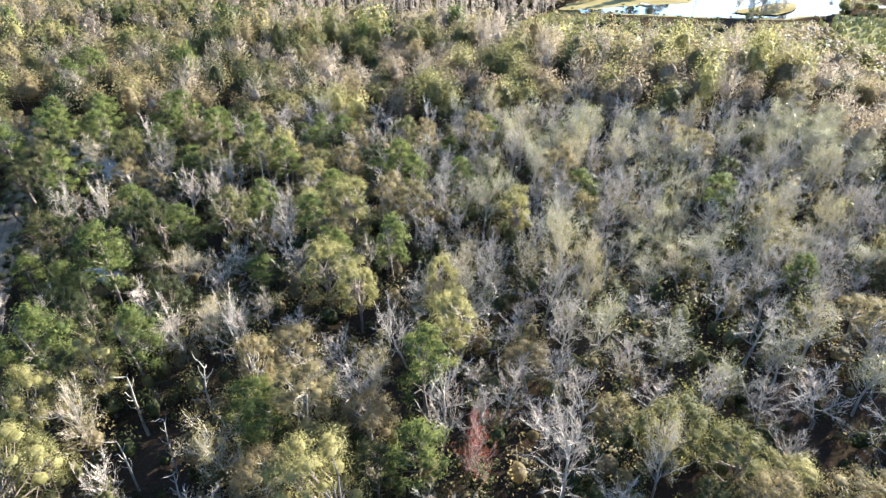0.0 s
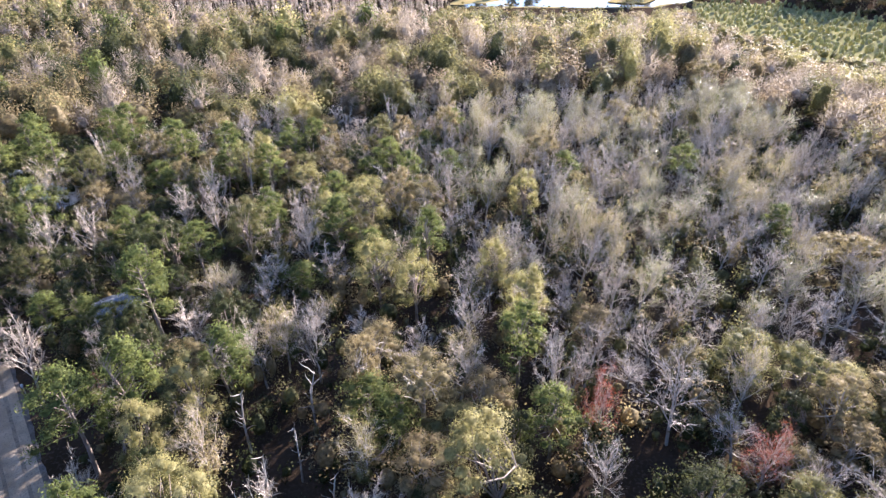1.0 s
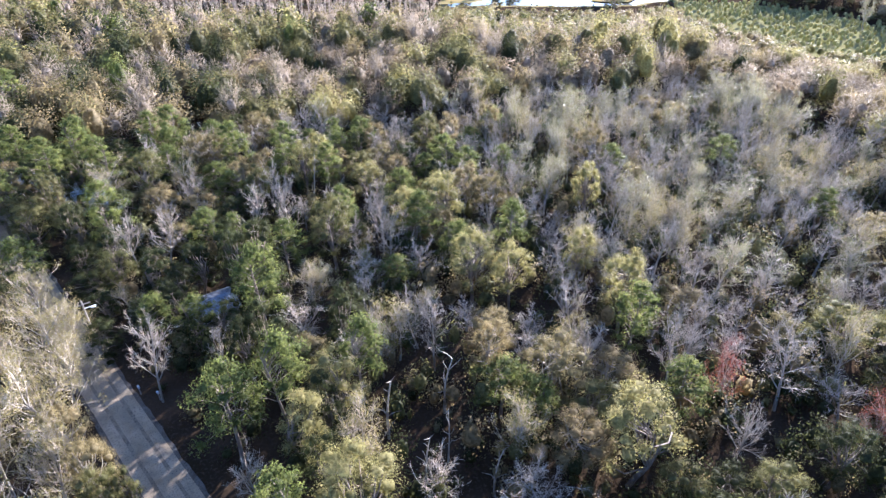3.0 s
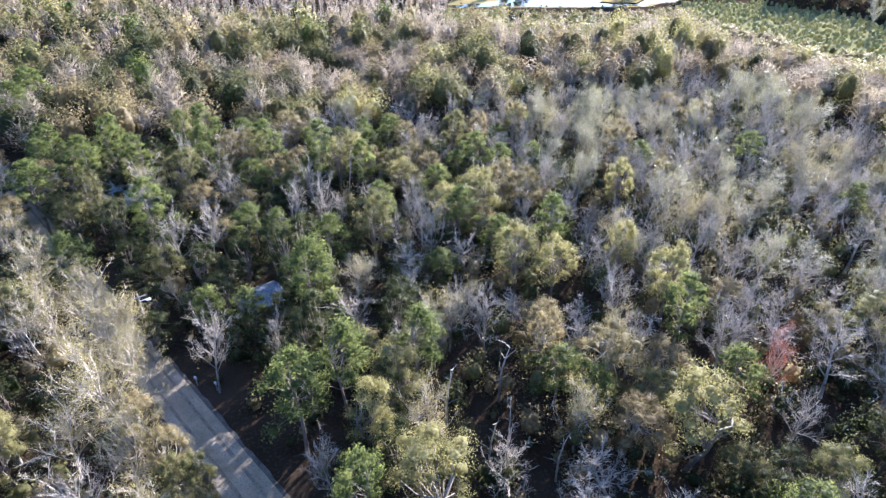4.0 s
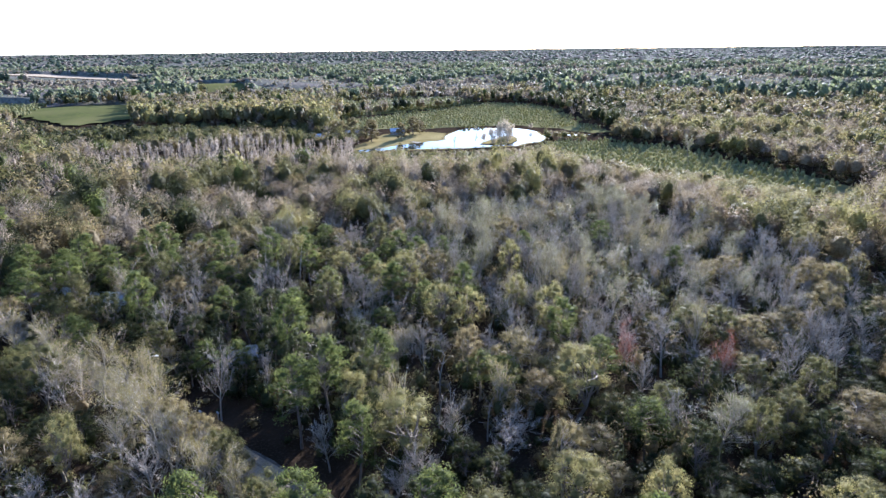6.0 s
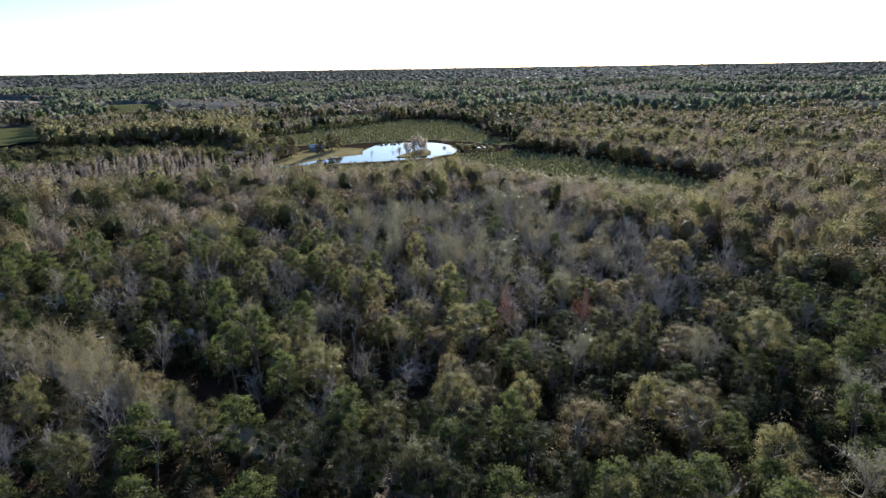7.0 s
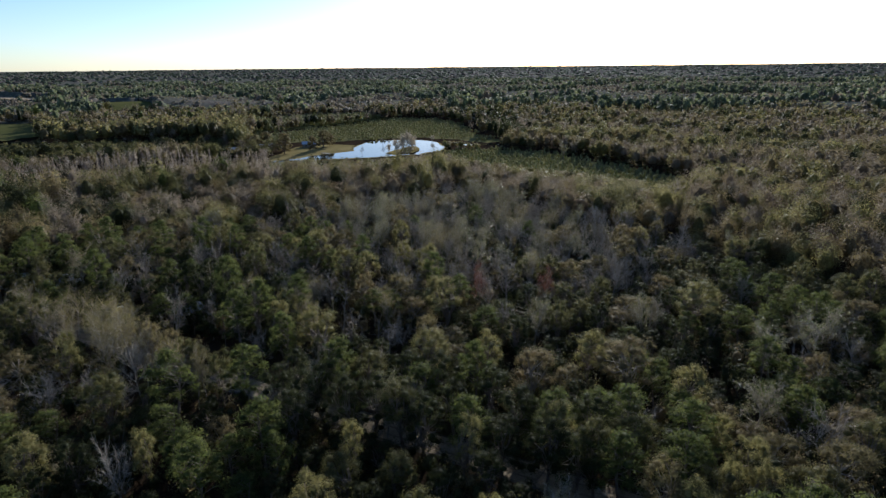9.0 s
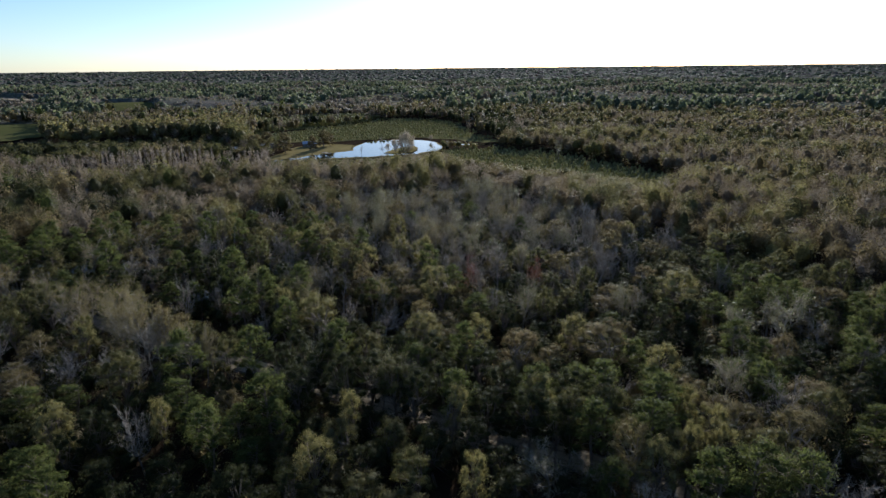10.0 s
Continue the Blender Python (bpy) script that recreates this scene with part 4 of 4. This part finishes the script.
belt = in_belt(gx, gy)
kind = np.where(belt & (u < 0.86), "cypress", kind)
grove, shade, clump = within(GROVE_AT, gx, gy, 8), within(SHADE_AT, gx, gy, 8) & ~belt, within(CLUMP_AT, gx, gy, 8)
kind = np.where(grove, pick((0.40, "tan"), (0.55, "olive"), (0.85, "green"), (1.0, "russet")), kind)
# Low dark-leaved trees here also stand in for the grove's cast shadow.
kind = np.where(shade, pick((0.5, "dark"), (0.75, "green"), (1.0, "bare")), kind)
kind = np.where(clump, pick((0.55, "dark"), (0.9, "bare"), (1.0, "green")), kind)
cap = sight_cap(gx, gy)
kind = np.where((cap < 9) & np.isin(kind, ("bare", "cypress", "pine", "pale")), pick((0.5, "green"), (0.75, "tan"), (1.0, "dark")), kind)
tall = 0.97 + 0.34 * tone(0.022, 8.0) - np.where(deep, 0.1, 0.0) + np.where(grove, 0.28, 0.0) - np.where(shade, 0.42, 0.0) + np.where(clump, 0.1, 0.0) - np.where(belt, 0.12, 0.0)
kind = np.where((kind == "pale") & (dist > 215), "tan", kind)
tier = np.where(dist < 210, 0, np.where(dist < 400, 1, 2))
for key, (name, material, label, (r, lo, hi)) in MID.items():
    for t_ in range(3):
        s = (kind == key) & (cap > 4.4) & (tier == t_)
        if not s.any():
            continue
        hs = np.clip(rng.normal(1.0, 0.13, s.sum()) * tall[s], 0.42, 1.45)
        wide = rng.uniform(0.75, 1.3, s.sum()) * (1.0 if key == "cypress" else 1.2) * np.where(grove[s], 1.15, 1.0)
        hs = np.minimum(hs, cap[s] / 13.0)
        scatter(name, crowns(key, t_, r, lo, hi), material, gx[s], gy[s], hs, wide * np.clip(hs * 1.5, 0.4, 1.0), rng, label)

brush = [tufts(rng, 30, 2.2, 0.0, 3.2, 0.55, 0.7, 5, 0.55, 2, 6) for _ in range(5)]
bx, by = rng.uniform(-180, 330, 7000), rng.uniform(0, 300, 7000)
ok = ~near_box(bx, by) & clear(bx, by) & (np.degrees(np.arctan2(bx + 40, by + 10)) > -44) & (np.hypot(bx + 40, by + 10) < 330)
bx, by = bx[ok], by[ok]
room = sight_cap(bx, by)
for i, (material, label) in enumerate(((DARK, "dark brush under the woods"), (TAN, "brown brush under the woods"), (GREEN, "green brush under the woods"))):
    s = (np.arange(len(bx)) % 3 == i) & ((room > 5) | (material is not DARK))
    hs = np.minimum(rng.uniform(0.5, 1.3, s.sum()), room[s] / 3.2)
    scatter("brush", brush, material, bx[s], by[s], hs, rng.uniform(0.8, 1.5, s.sum()) * np.clip(hs, 0.55, 1), rng, label)

# the woods go on below and behind the path
x, y = (q.ravel() for q in np.meshgrid(np.arange(-190, 110, 6.0), np.arange(-150, 60, 6.0)))
x, y = x + rng.uniform(-2.5, 2.5, x.shape), y + rng.uniform(-2.5, 2.5, y.shape)
ok = ((y < 4 - 0.72 * (x + 86)) | (y < -66) | (x < -116)) & (np.abs(x - ROAD(y)) * 0.894 > 4.5)
x, y = x[ok], y[ok]
u = rng.uniform(0, 1, len(x))
for lo_, hi_, key in ((0, 0.3, "olive"), (0.3, 0.6, "green"), (0.6, 0.75, "dark"), (0.75, 0.88, "tan"), (0.88, 1.0, "bare")):
    name, material, label, (r, lo, hi) = MID[key]
    s = (u >= lo_) & (u < hi_)
    scatter(name, crowns(key, 1, r, lo, hi), material, x[s], y[s], rng.uniform(0.65, 0.95, s.sum()), rng.uniform(0.9, 1.5, s.sum()), rng, label)

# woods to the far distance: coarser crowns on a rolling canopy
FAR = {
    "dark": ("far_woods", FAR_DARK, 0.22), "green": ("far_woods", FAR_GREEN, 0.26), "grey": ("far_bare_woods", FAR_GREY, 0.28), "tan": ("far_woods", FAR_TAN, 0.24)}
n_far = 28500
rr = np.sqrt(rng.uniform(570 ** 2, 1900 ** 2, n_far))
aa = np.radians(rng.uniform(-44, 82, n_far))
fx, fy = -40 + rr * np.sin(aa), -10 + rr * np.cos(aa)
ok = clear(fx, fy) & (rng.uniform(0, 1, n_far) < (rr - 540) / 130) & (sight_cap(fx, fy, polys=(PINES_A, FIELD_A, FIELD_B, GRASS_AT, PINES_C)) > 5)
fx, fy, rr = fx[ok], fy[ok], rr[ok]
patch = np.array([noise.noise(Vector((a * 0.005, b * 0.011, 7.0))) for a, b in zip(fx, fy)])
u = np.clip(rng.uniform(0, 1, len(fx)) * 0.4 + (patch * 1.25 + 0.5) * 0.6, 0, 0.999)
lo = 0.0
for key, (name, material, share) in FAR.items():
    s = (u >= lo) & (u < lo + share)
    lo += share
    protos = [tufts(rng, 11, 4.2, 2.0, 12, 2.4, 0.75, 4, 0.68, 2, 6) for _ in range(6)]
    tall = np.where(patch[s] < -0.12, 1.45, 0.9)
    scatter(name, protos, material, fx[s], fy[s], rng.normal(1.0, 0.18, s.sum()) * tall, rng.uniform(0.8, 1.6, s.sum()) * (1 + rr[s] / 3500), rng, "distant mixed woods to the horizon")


def canopy(x, y, r):
    z = np.array([noise.noise(Vector((a * 0.02, b * 0.02, 0.0))) * 3.0 + noise.noise(Vector((a * 0.004, b * 0.004, 5.0))) * 5.0 for a, b in zip(x.ravel(), y.ravel())]).reshape(x.shape)
    open_ = np.zeros(x.shape, bool)
    for poly in OPEN:
        open_ |= inside(poly, x, y)
    cap = sight_cap(x.ravel(), y.ravel(), polys=(FIELD_A, FIELD_B, GRASS_AT, PINES_C, PINES_A, LAWN_AT)).reshape(x.shape)
    return np.where(open_, -2.0, np.minimum(np.clip(9.0 + z, 2, 14), cap * 0.5)) * np.clip((r - 600) / 90, 0, 1) - 0.6 + land(x, y)


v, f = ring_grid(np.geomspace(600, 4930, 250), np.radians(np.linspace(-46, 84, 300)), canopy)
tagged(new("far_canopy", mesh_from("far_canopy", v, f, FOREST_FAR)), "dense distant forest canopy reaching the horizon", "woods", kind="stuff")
n_far = 12000
rr = np.sqrt(rng.uniform(1600 ** 2, 4700 ** 2, n_far))
aa = np.radians(rng.uniform(-42, 80, n_far))
fx, fy = -40 + rr * np.sin(aa), -10 + rr * np.cos(aa)
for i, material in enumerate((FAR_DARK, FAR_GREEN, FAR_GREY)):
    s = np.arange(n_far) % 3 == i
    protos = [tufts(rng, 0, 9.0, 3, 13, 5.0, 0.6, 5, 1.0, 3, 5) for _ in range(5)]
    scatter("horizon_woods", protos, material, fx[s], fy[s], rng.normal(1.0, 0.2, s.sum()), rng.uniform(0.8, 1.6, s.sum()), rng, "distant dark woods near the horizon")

# young pines in rows, and undergrowth
cone = [tufts(rng, 16, 1.25, 0.1, 5.0, 0.5, 0.45, 5, 0.8, 4, 6) for _ in range(6)]
for poly, s, scale in ((PINES_A, 3.3, 0.52), (PINES_B, 3.2, 0.56), (PINES_C, 4.2, 1.0), (PINES_D, 3.8, 1.2)):
    px, py = np.array(poly, float).T
    gx, gy = np.meshgrid(np.arange(px.min() - 12, px.max() + 12, s * 1.1), np.arange(py.min() - 12, py.max() + 12, s))
    gx, gy = (gx + gy * 0.3 % 400).ravel(), gy.ravel()
    gx = px.min() - 12 + (gx - px.min()) % (px.max() - px.min() + 24)
    gx, gy = gx + rng.normal(0, 0.7, gx.shape), gy + rng.normal(0, 0.6, gy.shape)
    ok = within(poly, gx, gy, 20) & (rng.uniform(0, 1, gx.shape) < 0.93)
    scatter("young_pines", cone, YOUNG, gx[ok], gy[ok], rng.uniform(0.6, 1.25, ok.sum()) * scale, rng.uniform(1.1, 1.8, ok.sum()) * scale, rng, "young pines planted in rows")

# a lower storey of small trees under the canopy
low = [tufts(rng, 190, 1.7, 0.6, 5.0, 0.24, 0.6, 6, 0.5, 3, 6) for _ in range(6)]
lx, ly = rng.uniform(-112, 74, 2900), rng.uniform(-50, 128, 2900)
ok = (np.abs(lx - ROAD(ly)) * 0.894 > 6.5) & (ly > 8 - 0.72 * (lx + 86)) & ((lx + 49.5) ** 2 + (ly - 71) ** 2 > 36)
for q in CLEAR_LINES:
    ok &= np.array([off_line(a, b, *q) > 3.0 for a, b in zip(lx, ly)])
ok &= ((lx + 27) ** 2 + (ly - 41) ** 2 > 50) | (rng.uniform(0, 1, 2900) < 0.5)
lx, ly = lx[ok], ly[ok]
for i, (material, label) in enumerate(((DARK, "dark evergreen saplings under the canopy"), (GREEN, "green saplings under the canopy"), (DARK, "dark evergreen saplings under the canopy"), (TAN, "brown saplings under the canopy"))):
    s = np.arange(len(lx)) % 4 == i
    scatter("saplings", low, material, lx[s], ly[s], rng.uniform(0.6, 1.5, s.sum()), rng.uniform(0.7, 1.5, s.sum()), rng, label)

shrub = [tufts(rng, 44, 1.0, 0.0, 2.2, 0.24, 0.55, 5, 0.5, 2, 5) for _ in range(5)]
sx_, sy_ = rng.uniform(-112, 84, 5200), rng.uniform(-62, 128, 5200)
ok = (np.abs(sx_ - ROAD(sy_)) * 0.894 > 4.2) & (rng.uniform(0, 1, 5200) < 0.8)
sx_, sy_ = sx_[ok], sy_[ok]
half = np.arange(len(sx_)) % 3
for i, (material, label) in enumerate(((DARK, "dark evergreen undergrowth"), (TAN, "brown dry undergrowth"), (GREEN, "green undergrowth"))):
    s = half == i
    scatter("undergrowth", shrub, material, sx_[s], sy_[s], rng.uniform(0.5, 1.6, s.sum()), rng.uniform(0.7, 1.7, s.sum()), rng, label)


# ---- pond side: island, trees on the lawn and in the water ----
sheet("island", [(114, 265), (119, 259), (128, 257), (138, 263), (146, 274), (148, 281), (140, 283), (131, 277), (121, 271)], 0.45, LAWN, "small earthen island in the pond", "island", 0.5, 12)
rng = np.random.default_rng(70)
SHORE = {
    "silver": [(121, 263, 10.0, 3.2), (125, 262, 13.5, 3.0), (130, 265, 14.5, 3.2), (135, 268, 12.0, 3.0), (140, 274, 9.0, 2.8), (116, 264, 7.0, 2.4), (144, 279, 6.0, 2.2), (174, 300, 5.0, 2.0)],
    "thicket": [(120, 261, 5.5, 2.2), (125, 259, 7.0, 2.2), (131, 262, 8.0, 2.4), (137, 268, 6.0, 2.2), (127, 267, 9.0, 2.4)],
    "cream": [(176, 75, 11.0, 5.0), (182, 71, 10.0, 4.6)],
    "bare": [(136, 306, 6.0, 2.4), (100, 269, 6.5, 1.8), (161, 262, 5.5, 2.0), (210, 160, 12.5, 4.0)],
    "fleck": [(180, 178, 12.0, 3.6)],
    "lawn": [(84, 306, 11.0, 3.6), (98, 319, 12.5, 5.0), (66, 308, 14.0, 5.0), (58, 318, 14.5, 5.2), (48, 310, 14.0, 5.0), (106, 326, 9.0, 4.0)],
    "olive": [(56, 303, 12.0, 4.4), (44, 301, 12.0, 4.4), (72, 324, 12.5, 4.6), (44, 318, 13.0, 4.6)],
    "green": [(205, 69, 11.5, 5.0), (112, 240, 7.0, 3.0)],
}
for kind, spots in SHORE.items():
    for x, y, h, r in spots:
        plant(kind, x, y, h, r, rng, "trees round the pond")
for group in kinds.values():
    for ob in group:
        for o in (*ob.children_recursive, ob):
            bpy.data.objects.remove(o)


# ---- buildings and small things ----
def box(bm, x0, y0, z0, x1, y1, z1, bevel=0.0):
    m = Matrix.Translation(((x0 + x1) / 2, (y0 + y1) / 2, (z0 + z1) / 2)) @ Matrix.Diagonal((x1 - x0, y1 - y0, z1 - z0, 1))
    g = bmesh.ops.create_cube(bm, size=1, matrix=m)
    if bevel:
        edges = list({e for w in g["verts"] for e in w.link_edges})
        bmesh.ops.bevel(bm, geom=edges, offset=bevel, segments=1, affect="EDGES")
    return bm


def house(m, long, deep, high, rise, label, roof_material, wall_material=None, windows=3):
    """A gabled house with a ribbed roof, windows and a door, its length along x."""
    ob = tagged(new("house"), label, "house")
    ob.matrix_world = m
    bm = bmesh.new()
    a, b = long / 2, deep / 2
    pts = [(-a, -b, 0), (a, -b, 0), (a, b, 0), (-a, b, 0), (-a, -b, high), (a, -b, high), (a, b, high), (-a, b, high), (-a, 0, high + rise), (a, 0, high + rise)]
    vs = [bm.verts.new(q) for q in pts]
    for q in ((0, 1, 5, 4), (2, 3, 7, 6), (1, 2, 6, 9, 5), (3, 0, 4, 8, 7), (0, 3, 2, 1)):
        bm.faces.new([vs[i] for i in q])
    part("wall", bm, wall_material or WALLS, ob)
    for side in (-1, 1):
        bm = bmesh.new()
        e, t = 0.45, 0.1
        slope = rise / b
        k = int(long / 0.6)
        for i in range(k):
            x0 = -a - 0.3 + i * (long + 0.6) / k
            x1 = x0 + (long + 0.6) / k
            mid = (x0 + x1) / 2
            y_out, z_out = side * (b + e), high - e * slope + 0.12
            z_top = high + rise + 0.12
            c = [bm.verts.new(q) for q in ((x0, y_out, z_out), (mid, y_out, z_out + 0.04), (x1, y_out, z_out), (x1, 0, z_top), (mid, 0, z_top + 0.04), (x0, 0, z_top))]
            d = [bm.verts.new(w.co - Vector((0, 0, t))) for w in c]
            bm.faces.new((c[0], c[1], c[4], c[5]))
            bm.faces.new((c[1], c[2], c[3], c[4]))
            bm.faces.new(d[::-1])
            bm.faces.new((c[0], d[0], d[1], c[1]))
            bm.faces.new((c[1], d[1], d[2], c[2]))
        bmesh.ops.remove_doubles(bm, verts=bm.verts[:], dist=0.001)
        bmesh.ops.recalc_face_normals(bm, faces=bm.faces[:])
        part("roof", bm, roof_material, ob)
    for side in (-1, 1):
        for i in range(windows):
            x = -a + long * (i + 0.5) / windows
            y = side * b
            win = part("window", box(bmesh.new(), x - 0.5, y - 0.04, 0.95, x + 0.5, y + 0.04, 2.05), WHITE, ob)
            part("pane", box(bmesh.new(), x - 0.42, y - 0.05, 1.03, x + 0.42, y + 0.05, 1.97), GLASS, win)
    part("door", box(bmesh.new(), 0.2 - a * 0.4, -b - 0.06, 0.05, 1.1 - a * 0.4, -b + 0.04, 2.05), TIMBER, ob)
    return ob


house(pose(-49.4, 71.5, 0, 0, 0, 18), 5.6, 4.4, 2.2, 0.8, "small run-down cabin with a weathered metal roof under trees", RUST, TIMBER, 2)
house(pose(-70, 111.5, 0, 0, 0, -30), 9, 5, 2.4, 0.9, "small grey house with a metal roof hidden in the woods", ROOF)
house(pose(-80, 120.5, 0, 0, 0, -35), 10, 5, 2.4, 0.8, "pale blue-grey house with a metal roof hidden in the woods", ROOF)
house(pose(-127, 180, 0, 0, 0, 4), 16, 5.2, 2.4, 0.6, "long low mobile home with a pale metal roof", ROOF, windows=5)
house(pose(41, 324, 0, 0, 0, -20), 13, 8, 2.7, 1.8, "house with a pale blue metal roof near the pond", ROOF, windows=4)
house(pose(92, 329, 0, 0, 0, -24), 9, 6, 2.4, 1.3, "grey barn with a pale roof beside the pond lawn", ROOF, TIMBER, 2)
house(pose(64, 335, 0, 0, 0, -20), 8, 5, 2.6, 1.2, "small shed with a pale metal roof beside the lawn", ROOF, windows=2)


def dock(m):
    ob = tagged(new("dock"), "small grey wooden dock at the edge of the pond", "dock")
    ob.matrix_world = m
    bm = bmesh.new()
    for i in range(16):
        box(bm, -1.2, i * 0.4, 0.55, 1.2, i * 0.4 + 0.34, 0.62)
    part("deck", bm, TIMBER, ob)
    for x in (-1.1, 1.1):
        for y in (0.4, 3.2, 5.9):
            part("post", box(bmesh.new(), x - 0.09, y - 0.09, -0.3, x + 0.09, y + 0.09, 1.1), TIMBER, ob)
    return ob


dock(pose(84, 291, 0, 0, 0, 200))


def utility_pole(m):
    ob = tagged(new("utility_pole"), "weathered wooden utility pole with a white lamp beside the road", "pole")
    ob.matrix_world = m
    w = Wood()
    w.stem([(0, 0, -0.3), (0.02, 0, 4), (0.05, 0.02, 8.4)], [0.15, 0.13, 0.10], 8)
    o = new("pole", w.mesh("pole", TIMBER))
    o.parent = ob
    part("crossarm", box(bmesh.new(), -0.8, -0.05, 7.75, 0.9, 0.05, 7.88, 0.01), TIMBER, ob)
    arm = part("lamp_arm", box(bmesh.new(), 0.05, -0.03, 7.2, 1.0, 0.03, 7.27), WHITE, ob)
    part("lamp_head", box(bmesh.new(), 0.8, -0.16, 7.0, 1.3, 0.16, 7.2, 0.04), WHITE, arm, "white lamp head")
    return ob


utility_pole(pose(-62.8, 67.7, 0, 0, 0, 20))


def mailbox(m):
    ob = tagged(new("mailbox"), "grey metal mailbox on a wooden post beside the dirt road", "mailbox")
    ob.matrix_world = m
    part("post", box(bmesh.new(), -0.06, -0.06, -0.1, 0.06, 0.06, 1.05), TIMBER, ob)
    part("box", box(bmesh.new(), -0.11, -0.24, 1.05, 0.11, 0.24, 1.31, 0.05), ROOF, ob)
    return ob


mailbox(pose(-57.4, 59.0, 0, 0, 0, 25))
mailbox(pose(-55.2, 57.4, 0, 0, 0, 25))
